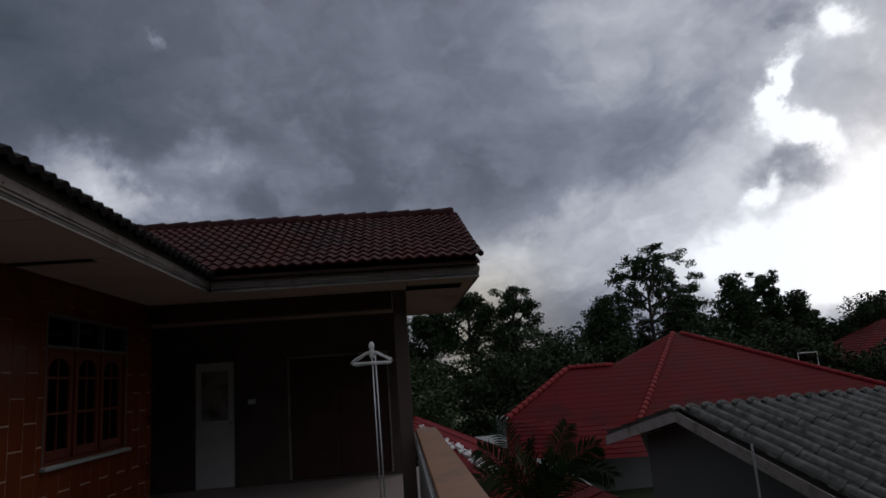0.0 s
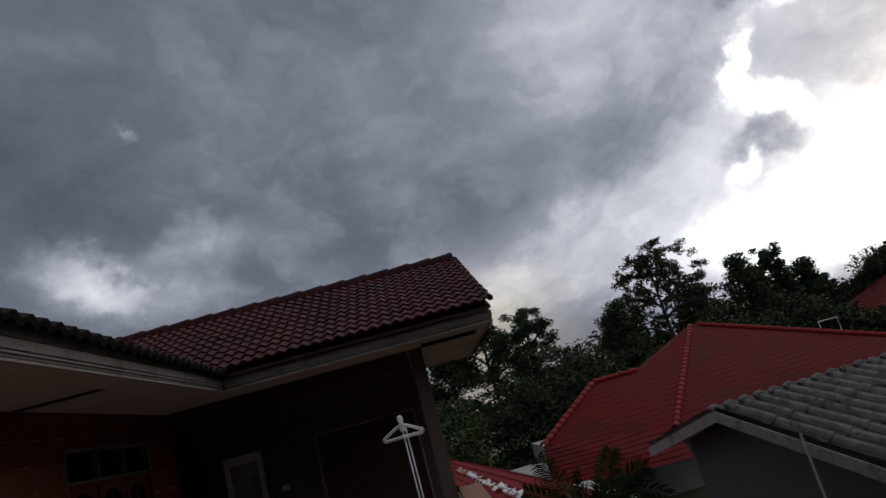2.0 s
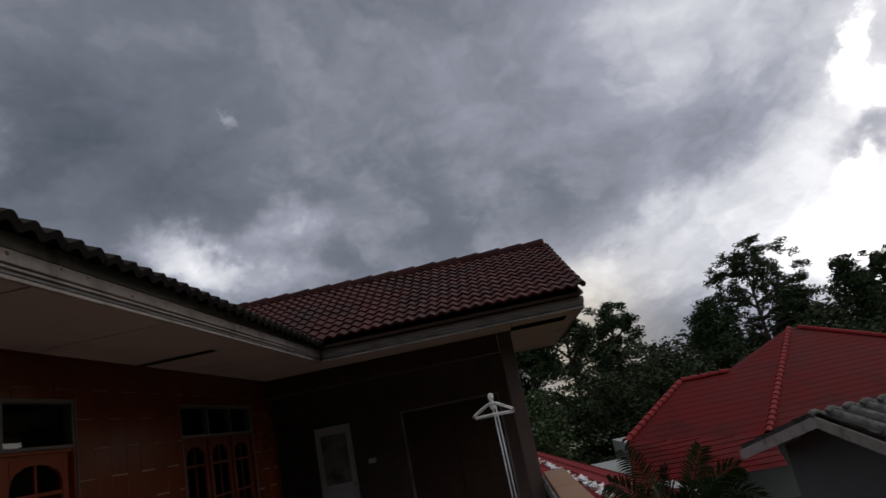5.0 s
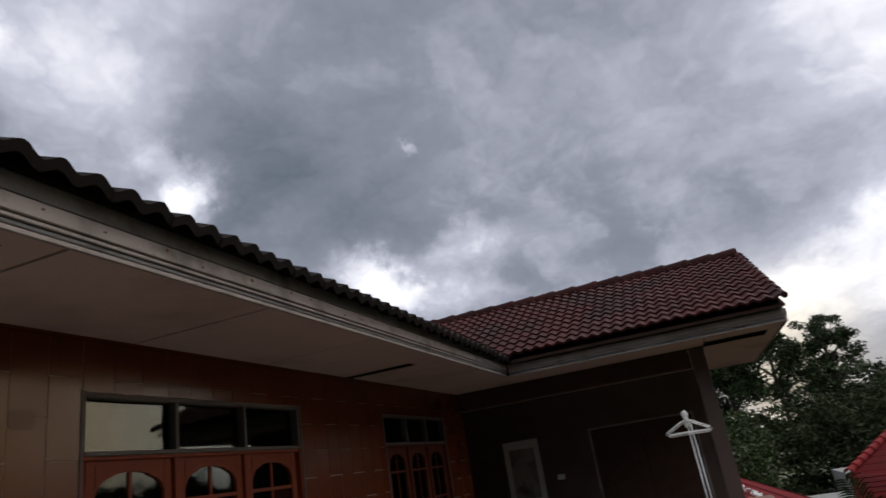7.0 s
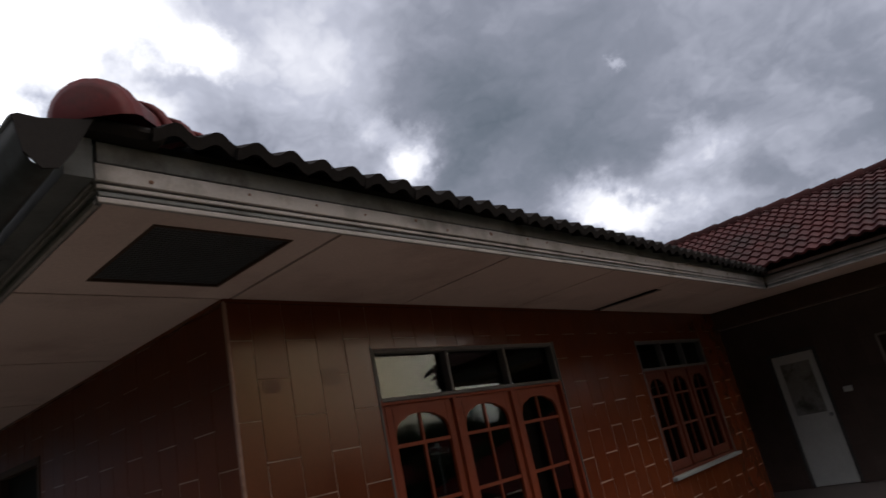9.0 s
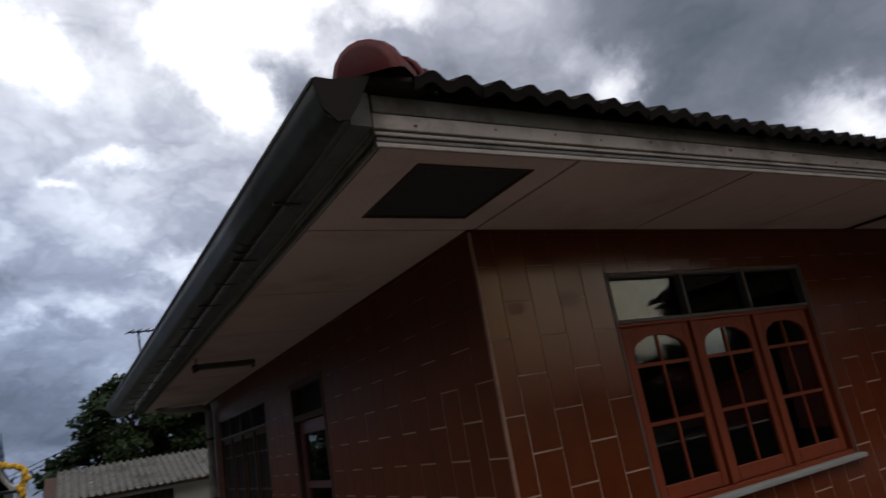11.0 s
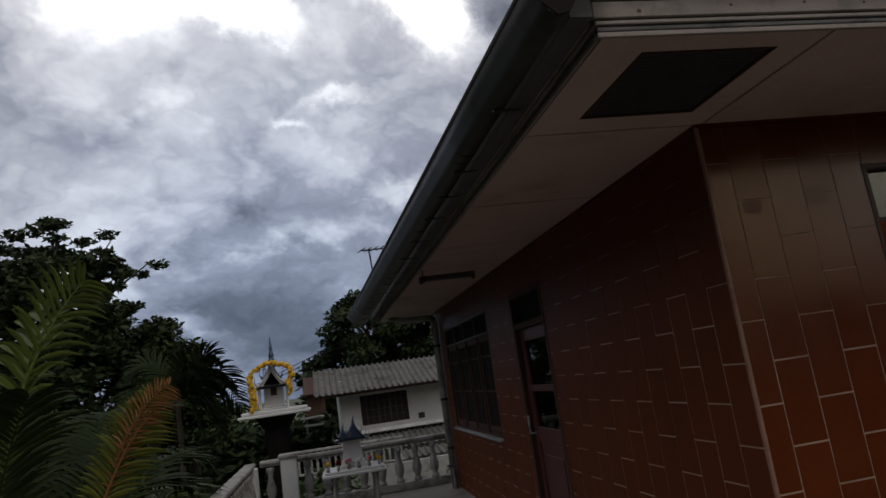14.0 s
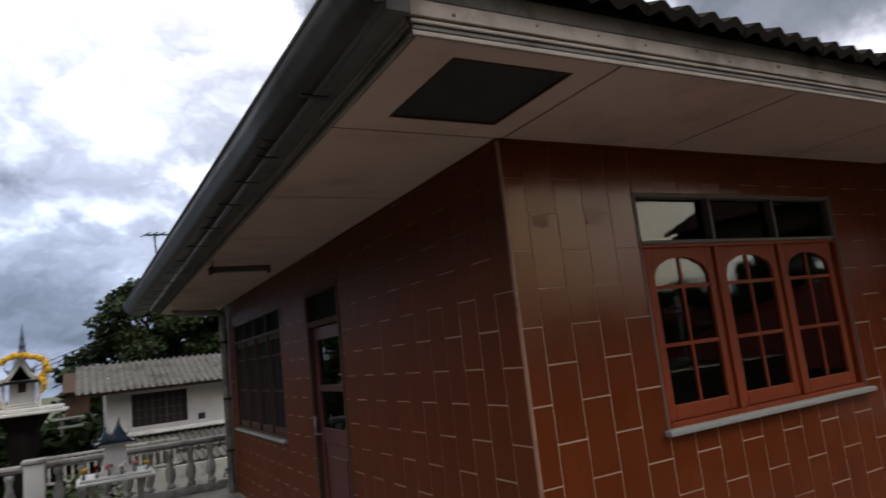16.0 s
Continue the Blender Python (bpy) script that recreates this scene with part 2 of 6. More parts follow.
M_FASCIA2 = surface("weathered_grey_fascia", (0.11, 0.11, 0.105), (0.21, 0.205, 0.195), 2.5, 0.75, 0.2, stain=(0.07, 0.066, 0.06), stain_scale=4.0, spec=0.2)
M_DARKWOOD = surface("dark_wood", (0.05, 0.03, 0.022), (0.09, 0.05, 0.035), 6.0, 0.65, 0.1, spec=0.15)
M_REDWOOD = surface("red_stained_wood", (0.16, 0.027, 0.009), (0.235, 0.045, 0.014), 5.0, 0.55, 0.08, spec=0.2)
# darker copy of the red wood, with the wing's shade in its colour
M_REDWOODSHADED = surface("shaded_red_wood", (0.075, 0.015, 0.007), (0.12, 0.026, 0.011), 5.0, 0.6, 0.08, spec=0.15)
M_ROOF = surface("brown_concrete_roof_tile", (0.050, 0.010, 0.010), (0.084, 0.017, 0.0155), 2.0, 0.75, 0.2, rand=0.30, stain=(0.030, 0.013, 0.012), stain_scale=1.3, spec=0.2)
# moss and backlit shade are both put into this near-black colour
M_NEARBLACK = surface("backlit_mossy_black", (0.016, 0.014, 0.013), (0.034, 0.027, 0.024), 3.0, 0.88, 0.3, rand=0.3, spec=0.1)
M_RIDGE = surface("red_ridge_tile", (0.098, 0.014, 0.014), (0.150, 0.024, 0.022), 3.0, 0.65, 0.15, rand=0.2, stain=(0.045, 0.020, 0.018), stain_scale=4.0, spec=0.2)
M_RIDGEOLD = surface("blackened_ridge_tile", (0.034, 0.014, 0.013), (0.062, 0.020, 0.018), 3.0, 0.85, 0.2, rand=0.3, spec=0.1)
M_MARK = surface("dull_brown_tile", (0.085, 0.021, 0.007), (0.12, 0.030, 0.010), 6.0, 0.24, 0.02, spec=0.16)
# near-black stands in for the shade of unlit rooms and the roof void
M_ROOMSHADE = surface("painted_room_shade", (0.035, 0.03, 0.028), (0.05, 0.045, 0.04), 2.0, 0.9, 0.0)
M_GLASS = glass_material("window_glass")
M_WHITE = surface("white_paint", (0.62, 0.62, 0.6), (0.75, 0.75, 0.72), 3.0, 0.55, 0.05, stain=(0.5, 0.49, 0.46))
M_CONCRETE = surface("terrace_concrete", (0.16, 0.145, 0.13), (0.24, 0.22, 0.195), 2.0, 0.8, 0.15, stain=(0.12, 0.11, 0.10))
M_STONE = surface("weathered_cast_stone", (0.25, 0.245, 0.225), (0.44, 0.43, 0.40), 5.0, 0.85, 0.25, stain=(0.11, 0.11, 0.09), stain_scale=4.0)
M_CAP = surface("tan_parapet_tile", (0.20, 0.095, 0.045), (0.29, 0.145, 0.07), 2.0, 0.5, 0.08, stain=(0.13, 0.07, 0.04), stain_scale=2.5)
M_METAL = surface("grey_gutter_metal", (0.024, 0.026, 0.025), (0.055, 0.057, 0.055), 3.0, 0.42, 0.12, stain=(0.022, 0.020, 0.016), stain_scale=3.5, spec=0.30)
M_SIDEBOARD = surface("weathered_grey_board", (0.085, 0.085, 0.08), (0.16, 0.158, 0.15), 3.0, 0.75, 0.2, stain=(0.045, 0.045, 0.04), stain_scale=2.5, spec=0.2)
# gutter metal lightened so that the lip's sky glint is in the colour
M_LIPGLINT = surface("gutter_lip_glint", (0.16, 0.165, 0.17), (0.26, 0.265, 0.27), 4.0, 0.4, 0.03, metal=0.4)
M_CORNER = surface("worn_corner_strip", (0.25, 0.13, 0.085), (0.36, 0.21, 0.15), 9.0, 0.5, 0.05, stain=(0.14, 0.05, 0.022), stain_scale=5.0)
M_RUST = surface("rusty_nail", (0.10, 0.045, 0.025), (0.16, 0.07, 0.035), 30.0, 0.85, 0.2)
M_STEEL = surface("steel_tube", (0.38, 0.39, 0.40), (0.50, 0.51, 0.52), 5.0, 0.4, 0.02, metal=0.5)
M_REDROOF = surface("red_glazed_roof", (0.070, 0.0036, 0.0048), (0.114, 0.006, 0.0072), 0.8, 0.75, 0.1, rand=0.03, spec=0.06, stain=(0.045, 0.006, 0.006), stain_scale=0.5)
M_ASBESTOS = surface("grey_corrugated_cement", (0.094, 0.090, 0.083), (0.211, 0.204, 0.187), 5.0, 0.9, 0.3, stain=(0.07, 0.07, 0.058), stain_scale=2.2, spec=0.1)
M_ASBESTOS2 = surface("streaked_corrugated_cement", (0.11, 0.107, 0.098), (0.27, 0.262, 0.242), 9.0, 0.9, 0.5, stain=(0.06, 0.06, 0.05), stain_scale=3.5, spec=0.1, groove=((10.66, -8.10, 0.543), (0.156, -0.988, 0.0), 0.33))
M_GREYWALL = surface("grey_render", (0.22, 0.23, 0.22), (0.30, 0.31, 0.30), 1.0, 0.85, 0.1)
M_LEAF = surface("dark_leaf", (0.025, 0.045, 0.014), (0.042, 0.07, 0.022), 0.5, 0.65, 0.0, rand=0.5, spec=0.2)
M_LEAF2 = surface("green_leaf", (0.03, 0.055, 0.014), (0.055, 0.085, 0.024), 0.8, 0.6, 0.0, rand=0.4, spec=0.2)
M_PALM = surface("palm_leaf", (0.013, 0.026, 0.007), (0.028, 0.045, 0.011), 1.0, 0.55, 0.0, rand=0.45, spec=0.1)
M_HAZELEAF = surface("dull_grey_green_leaf", (0.028, 0.045, 0.017), (0.055, 0.077, 0.031), 0.35, 0.7, 0.0, rand=0.5, spec=0.15)
M_PORCHTILE = surface("worn_porch_floor_tile", (0.24, 0.20, 0.18), (0.33, 0.28, 0.25), 2.0, 0.5, 0.05, spec=0.2)
M_VENT = surface("grey_vent_mesh", (0.09, 0.09, 0.095), (0.13, 0.13, 0.135), 8.0, 0.7, 0.0, spec=0.2)
M_DARKWALL = surface("sooty_grey_render", (0.085, 0.087, 0.085), (0.12, 0.122, 0.118), 1.0, 0.9, 0.1)
M_PALMYELLOW = surface("yellowing_palm_leaf", (0.085, 0.115, 0.016), (0.16, 0.16, 0.024), 1.0, 0.5, 0.0, rand=0.35, spec=0.2)
M_PALMDARK = surface("dark_palm_leaf", (0.016, 0.030, 0.009), (0.03, 0.05, 0.014), 1.0, 0.55, 0.0, rand=0.45, spec=0.1)
M_PALMLIGHT = surface("light_palm_leaf", (0.065, 0.105, 0.018), (0.12, 0.15, 0.028), 1.0, 0.45, 0.0, rand=0.3, spec=0.25)
M_DRYPALM = surface("dry_palm_leaf", (0.24, 0.085, 0.02), (0.33, 0.15, 0.035), 1.0, 0.6, 0.0, rand=0.4)
M_BARK = surface("bark", (0.035, 0.027, 0.02), (0.07, 0.053, 0.04), 6.0, 0.9, 0.4)
M_GRASS = surface("grass_ground", (0.05, 0.075, 0.025), (0.09, 0.10, 0.045), 0.4, 0.9, 0.3, stain=(0.12, 0.09, 0.06), stain_scale=0.3)
M_YELLOW = surface("marigold_yellow", (0.62, 0.34, 0.02), (0.75, 0.45, 0.03), 12.0, 0.7, 0.3)
M_BLUE = surface("blue_grey_glaze", (0.03, 0.055, 0.10), (0.07, 0.11, 0.17), 8.0, 0.4, 0.1)
M_PVC = surface("off_white_door_paint", (0.70, 0.70, 0.67), (0.80, 0.80, 0.77), 2.0, 0.5, 0.02, stain=(0.58, 0.58, 0.55))


# ---- building blocks ----
def box(bm, x0, y0, z0, x1, y1, z1, bevel=0.0):
    r = bmesh.ops.create_cube(bm, size=1.0)
    vs = r["verts"]
    bmesh.ops.scale(bm, vec=(abs(x1 - x0), abs(y1 - y0), abs(z1 - z0)), verts=vs)
    bmesh.ops.translate(bm, vec=((x0 + x1) / 2, (y0 + y1) / 2, (z0 + z1) / 2), verts=vs)
    if bevel:
        es = list({e for v in vs for e in v.link_edges})
        bmesh.ops.bevel(bm, geom=es, offset=bevel, segments=1, affect="EDGES", profile=0.5)
    return vs


def boxes(*specs, bevel=0.0):
    bm = bmesh.new()
    for s in specs:
        box(bm, *s, bevel=bevel)
    return bm


def lathe(bm, profile, seg=12, at=(0, 0, 0)):
    """A turned solid from (radius, height) pairs."""
    rings = []
    for r, z in profile:
        rings.append([bm.verts.new((at[0] + r * math.cos(2 * math.pi * k / seg), at[1] + r * math.sin(2 * math.pi * k / seg), at[2] + z)) for k in range(seg)])
    for a, b in zip(rings, rings[1:]):
        for k in range(seg):
            bm.faces.new((a[k], a[(k + 1) % seg], b[(k + 1) % seg], b[k]))
    bm.faces.new(list(reversed(rings[0])))
    bm.faces.new(rings[-1])


def tube(bm, pts, r, seg=8, r_end=None):
    """A round bar along points, tapering to r_end."""
    pts = [Vector(p) for p in pts]
    rings = []
    for i, p in enumerate(pts):
        d = (pts[min(i + 1, len(pts) - 1)] - pts[max(i - 1, 0)]).normalized()
        side = d.cross(Vector((0.13, 0.31, 0.94))).normalized()
        if side.length < 0.5:
            side = d.cross(Vector((1, 0, 0))).normalized()
        up = side.cross(d)
        rad = r if r_end is None else r + (r_end - r) * i / (len(pts) - 1)
        rings.append([bm.verts.new(p + rad * (math.cos(2 * math.pi * k / seg) * side + math.sin(2 * math.pi * k / seg) * up)) for k in range(seg)])
    for a, b in zip(rings, rings[1:]):
        for k in range(seg):
            bm.faces.new((a[k], a[(k + 1) % seg], b[(k + 1) % seg], b[k]))
    bm.faces.new(list(reversed(rings[0])))
    bm.faces.new(rings[-1])


def mesh_of(name, bm, material, origin=(0, 0, 0), smooth=False):
    bmesh.ops.recalc_face_normals(bm, faces=bm.faces)
    me = bpy.data.meshes.new(name)
    bmesh.ops.translate(bm, vec=(-origin[0], -origin[1], -origin[2]), verts=bm.verts)
    bm.to_mesh(me)
    bm.free()
    me.materials.append(material)
    if smooth:
        for p in me.polygons:
            p.use_smooth = True
    return me


def root_of(ob):
    while ob.parent:
        ob = ob.parent
    return ob


def thing(name, at, label, category, group="", kind=""):
    ob = new(name)
    ob.location = at
    return tagged(ob, label, category, group, kind)


def part(name, bm, material, parent, label="", smooth=False):
    """One mesh under a thing, given in world places."""
    ob = new(name, mesh_of(name, bm, material, root_of(parent).location, smooth))
    ob.parent = parent
    return tagged(ob, label)


def solid(name, bm, material, label, category, kind="", at=(0, 0, 0), group="", smooth=False):
    ob = new(name, mesh_of(name, bm, material, at, smooth))
    ob.location = at
    return tagged(ob, label, category, group, kind)


def quads_mesh(name, verts, faces, material, smooth=False):
    me = bpy.data.meshes.new(name)
    me.from_pydata([tuple(v) for v in verts], [], faces)
    me.materials.append(material)
    if smooth:
        for p in me.polygons:
            p.use_smooth = True
    return me


# ---- ground and terrace ----
GROUND, TERRACE, SOFFIT = -3.4, -0.35, 2.6
solid("ground", boxes((-900, -900, GROUND - 0.5, 900, 900, GROUND)), M_GRASS, "grassy ground round the houses", "ground", "structure")
solid("floor", boxes((-3.5, -3.4, TERRACE - 0.25, 6.9, 9.3, TERRACE)), M_CONCRETE, "grey concrete terrace floor", "floor", "structure")
solid("porch_floor", boxes((6.902, -3.4, TERRACE - 0.25, 10.2, 3.0, 0.0)), M_PORCHTILE, "raised grey-brown tiled porch floor", "floor", "structure")
solid("wall_under_terrace", boxes((-3.3, -3.2, GROUND, 10.1, 8.9, TERRACE - 0.25)), M_GREYWALL, "plain rendered wall under the terrace", "wall", "structure")


# ---- house walls with openings ----
def wall_with_holes(u0, u1, z0, z1, holes, place):
    """Boxes of a wall from u0 to u1, left open at holes (u0, u1, z0, z1)."""
    bm = bmesh.new()
    cuts = sorted({u0, u1, *[h[0] for h in holes], *[h[1] for h in holes]})
    for a, b in zip(cuts, cuts[1:]):
        spans = [(h[2], h[3]) for h in holes if h[0] <= a + 1e-6 and h[1] >= b - 1e-6]
        z = z0
        for lo, hi in sorted(spans):
            if lo > z:
                box(bm, *place(a, b, z, lo))
            z = hi
        if z < z1:
            box(bm, *place(a, b, z, z1))
    return bm


WIN_A = (0.945, 2.945, 0.9, 2.31)
WIN_B = (4.45, 6.15, 0.98, 2.29)
DOOR_C = (2.8, 3.85, TERRACE, 2.24)
WIN_C = (4.95, 7.8, 0.66, 2.22)
DOOR_W = (-0.38, 0.33, 0.0, 2.02)
DARK_W = (-2.86, -1.2, 0.04, 1.98)
END_C = 8.3
wall_a = solid("wall_front", wall_with_holes(0.0035, 6.9, TERRACE, SOFFIT, [WIN_A, WIN_B], lambda a, b, z, w: (a, 0.0022, z, b, 0.16, w)),
               M_GROUT, "brown tiled front wall of the house", "wall", "structure")
wall_c = solid("wall_side", wall_with_holes(0.162, END_C, TERRACE, SOFFIT, [DOOR_C, WIN_C], lambda a, b, z, w: (0.0022, a, z, 0.16, b, w)),
               M_GROUT, "brown tiled side wall of the house", "wall", "structure")
wall_w = solid("wall_wing", wall_with_holes(-3.2, 1.4, 0.0, SOFFIT, [DOOR_W, DARK_W], lambda a, b, z, w: (9.6, a, z, 9.75, b, w)),
               M_WINGTILE, "dull grey-brown tiled wall of the wing in deep shade", "wall", "structure")
solid("wall_porch_return", boxes((6.74, 0.162, TERRACE, 6.9, 1.4, SOFFIT)), M_TILE, "brown tiled return wall of the porch", "wall", "structure")
solid("wall_porch_back", boxes((6.74, 1.402, TERRACE, 9.6, 1.55, SOFFIT)), M_TILE, "brown tiled back wall of the porch", "wall", "structure")
solid("wall_back", boxes((0.0, END_C + 0.002, TERRACE, 9.75, END_C + 0.15, SOFFIT)), M_GREYWALL, "plain back wall of the house", "wall", "structure")
# wing block and inner walls carry their shade as a near-black colour
solid("wall_wing_far", boxes((9.752, -3.2, TERRACE, 11.4, 1.4, SOFFIT)), M_ROOMSHADE, "block standing for the wing's rooms, shade put in its dark colour", "wall", "structure")
solid("wall_inner", boxes((0.165, 2.5, TERRACE, 6.73, 2.6, SOFFIT), (2.4, 2.61, TERRACE, 2.5, 8.29, SOFFIT)), M_ROOMSHADE, "room walls behind the windows, shade put in their dark colour", "wall", "structure")

# ---- soffits ----
EAVE = -0.93
VENT = (-0.72, -0.82, -0.13, -0.19)
G = 0.009


def soffit_boards():
    bm = bmesh.new()
    t = 0.012
    z0, z1 = SOFFIT, SOFFIT + t
    x0, y0, x1, y1 = VENT
    # corner board round the vent
    for s in ((EAVE, EAVE, x0, -G), (x1, EAVE, 0.03, -G), (x0, EAVE, x1, y0), (x0, y1, x1, -G)):
        box(bm, s[0], s[1], z0, s[2], s[3], z1)
    # front run
    xs = [0.03, 1.27, 2.52, 3.76, 4.95, 6.0]
    for a, b in zip(xs, xs[1:]):
        gap = 0.02 if abs(a - 0.03) < 0.01 else 0.013 if abs(a - 1.27) < 0.01 else G
        if abs(a - 3.76) < 0.01:
            box(bm, a + 0.17, EAVE + 0.28, z0, b - G, -0.0, z1)
            box(bm, a + G, EAVE, z0, b - G, EAVE + 0.275, z1)
        else:
            box(bm, a + gap, EAVE, z0, b - G, 0.0, z1)
    # side run
    ys = [0.0, 1.3, 2.66, 4.0, 5.3, 6.6, 7.9, 9.2]
    for a, b in zip(ys, ys[1:]):
        box(bm, EAVE, a + G, z0, 0.0, b - G, z1)
    # wing eave, porch and gable overhang
    box(bm, 6.0 + G, -3.18, z0, 6.78, 0.0, z1)
    box(bm, 6.95, -3.18, z0, 9.6, 1.4, z1)
    box(bm, 6.0, -4.0, z0, 6.45, -3.19, z1)
    box(bm, 6.45, -4.0, z0, 10.3, -3.88, z1)
    box(bm, 6.95, -3.875, z0, 10.3, -3.19, z1)
    return bm


solid("ceiling_eaves", soffit_boards(), M_SOFFIT, "pinkish painted soffit boards with dark seams", "ceiling", "structure")
# near-black sheet makes the soffit seams read as shaded gaps
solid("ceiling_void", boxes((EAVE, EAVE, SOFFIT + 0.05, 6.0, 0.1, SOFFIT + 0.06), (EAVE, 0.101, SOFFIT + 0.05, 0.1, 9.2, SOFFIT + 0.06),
                            (6.001, -4.0, SOFFIT + 0.05, 10.3, 1.4, SOFFIT + 0.06)), M_ROOMSHADE, "sheet above the soffit, shade of the roof void put in its colour", "ceiling", "structure")
solid("ceiling_rooms", boxes((0.001, 0.17, SOFFIT - 0.01, 6.73, END_C, SOFFIT + 0.02)), M_ROOMSHADE, "plain ceiling of the rooms, shade put in its dark colour", "ceiling", "structure")


def roof_vent():
    x0, y0, x1, y1 = VENT
    v = thing("roof_vent", (x0, y0, SOFFIT), "square dark mesh vent set in the soffit corner", "vent")
    part("frame", boxes((x0, y0, SOFFIT - 0.004, x1, y0 + 0.012, SOFFIT + 0.02), (x0, y1 - 0.012, SOFFIT - 0.004, x1, y1, SOFFIT + 0.02),
                        (x0, y0 + 0.012, SOFFIT - 0.004, x0 + 0.012, y1 - 0.012, SOFFIT + 0.02), (x1 - 0.012, y0 + 0.012, SOFFIT - 0.004, x1, y1 - 0.012, SOFFIT + 0.02)), M_DARKWOOD, v)
    bm = bmesh.new()
    for i in range(1, 30):
        x = x0 + (x1 - x0) * i / 30
        box(bm, x - 0.0025, y0, SOFFIT + 0.012, x + 0.0025, y1, SOFFIT + 0.016)
        y = y0 + (y1 - y0) * i / 30
        box(bm, x0, y - 0.0025, SOFFIT + 0.006, x1, y + 0.0025, SOFFIT + 0.010)
    part("mesh", bm, M_VENT, v)


roof_vent()

# ---- fascia boards ----
def fascia_run(name, along, label):
    """Four boards of a moulded eave edge; along(inset, out, z0, z1) places one."""
    upper = boxes(along(0.0, 0.022, 2.738, 2.812), along(0.0, 0.012, 2.6, 2.737), bevel=0.003)
    f = solid(name, upper, M_FASCIA2, label, "fascia", "structure")
    lower = part("lower_board", boxes(along(0.0125, 0.036, 2.662, 2.727), bevel=0.004), M_FASCIA, f, "pinkish grey lower board")
    part("bead", boxes(along(0.0125, 0.030, 2.640, 2.656), bevel=0.003), M_FASCIA, f)
    part("bead", boxes(along(0.0125, 0.024, 2.617, 2.634), bevel=0.003), M_FASCIA2, f)
    part("bead", boxes(along(0.0125, 0.028, 2.592, 2.612), bevel=0.003), M_FASCIA, f)
    return f


fascia_run("trim_front_fascia", lambda i, o, a, b: (EAVE - o, EAVE - o, a, 6.0 - o, EAVE - i, b), "weathered fascia boards along the front eave")
fascia_run("trim_side_fascia", lambda i, o, a, b: (EAVE - o, EAVE + 0.001, a, EAVE - i, 9.2, b), "weathered fascia boards along the side eave")
fascia_run("trim_wing_fascia", lambda i, o, a, b: (6.0 - o, -4.0 - o, a, 6.0 - i, EAVE - 0.04, b), "weathered fascia boards along the wing eave")
fascia_run("trim_gable_fascia", lambda i, o, a, b: (6.001, -4.0 - o, a, 10.3, -4.0 - i, b), "weathered fascia boards across the wing gable end")
bm = bmesh.new()
nails = random.Random(9)
for k in range(22):
    nx = EAVE + 0.15 + 0.31 * k + nails.uniform(-0.08, 0.08)
    r = bmesh.ops.create_icosphere(bm, subdivisions=1, radius=nails.uniform(0.006, 0.012))
    bmesh.ops.scale(bm, vec=(1.3, 0.3, 1.0), verts=r["verts"])
    bmesh.ops.translate(bm, vec=(nx, EAVE - 0.037, 2.70 + nails.uniform(-0.02, 0.02)), verts=r["verts"])
solid("trim_nails", bm, M_RUST, "rusty nail heads in the fascia board", "nails", "structure")
solid("trim_wall_head", boxes((0.0036, -0.012, 2.58, 6.9, 0.003, 2.5995), (-0.012, 0.0, 2.58, 0.003, END_C, 2.5995)), M_TILE, "thin brown strip where wall meets soffit", "trim", "structure")
solid("trim_tilting_fillet", boxes((EAVE - 0.02, EAVE - 0.018, 2.813, 6.0, EAVE + 0.02, 2.838), (EAVE - 0.018, EAVE + 0.021, 2.813, EAVE + 0.02, 9.2, 2.838), (5.985, -4.0, 2.813, 6.03, EAVE - 0.045, 2.88)), M_NEARBLACK, "dark timber fillet under the eave tiles", "trim", "structure")
solid("trim_house_corner", boxes((-0.006, -0.006, TERRACE, 0.014, 0.014, 2.59), bevel=0.004), M_CORNER, "worn pale tile edge strip at the house corner", "trim", "structure")

# ---- roof surfaces ----
RX, RZ, EX, EZ = 8.2, 3.9, 5.8, 2.79
SLOPE = (RZ - EZ) / (RX - EX)


def slab(corners, thick=0.05):
    bm = bmesh.new()
    top = [bm.verts.new(c) for c in corners]
    low = [bm.verts.new((c[0], c[1], c[2] - thick)) for c in corners]
    bm.faces.new(top)
    bm.faces.new(list(reversed(low)))
    n = len(corners)
    for i in range(n):
        bm.faces.new((top[i], low[i], low[(i + 1) % n], top[(i + 1) % n]))
    return bm


roof = thing("main_roof", (0, 0, 2.84), "brown wavy concrete tile roof with moss stains", "roof", kind="structure")
part("roof_deck", slab([(EX + 0.06, -4.03, EZ - 0.03), (EX + 0.06, -0.95, EZ - 0.03), (RX, 1.45, RZ - 0.06), (RX, -3.97, RZ - 0.06)], 0.03), M_DARKWOOD, roof)
part("roof_deck", slab([(10.6, -4.03, EZ), (RX, -3.97, RZ), (RX, 4.0, RZ), (10.6, 4.0, EZ)]), M_ROOF, roof)
part("roof_deck", slab([(-0.85, -0.9, 2.83), (EX, -0.9, 2.83), (RX, 1.45, RZ - 0.05), (8.2, 3.0, 4.7), (3.9, 3.9, 5.2)]), M_DARKWOOD, roof)
part("roof_deck", slab([(-0.9, -0.9, 2.83), (3.9, 3.9, 5.2), (3.9, 4.2, 5.2), (-0.98, 9.2, 2.82)]), M_ROOF, roof)
part("roof_deck", slab([(-0.98, 9.2, 2.82), (3.9, 4.2, 5.2), (8.2, 4.0, 4.7), (10.6, 9.2, 2.82)]), M_ROOF, roof)

# wavy tiles: two waves across each one, laid in courses up the slope
TW, TL = 0.26, 0.21
EW, EL = 0.31, 0.275


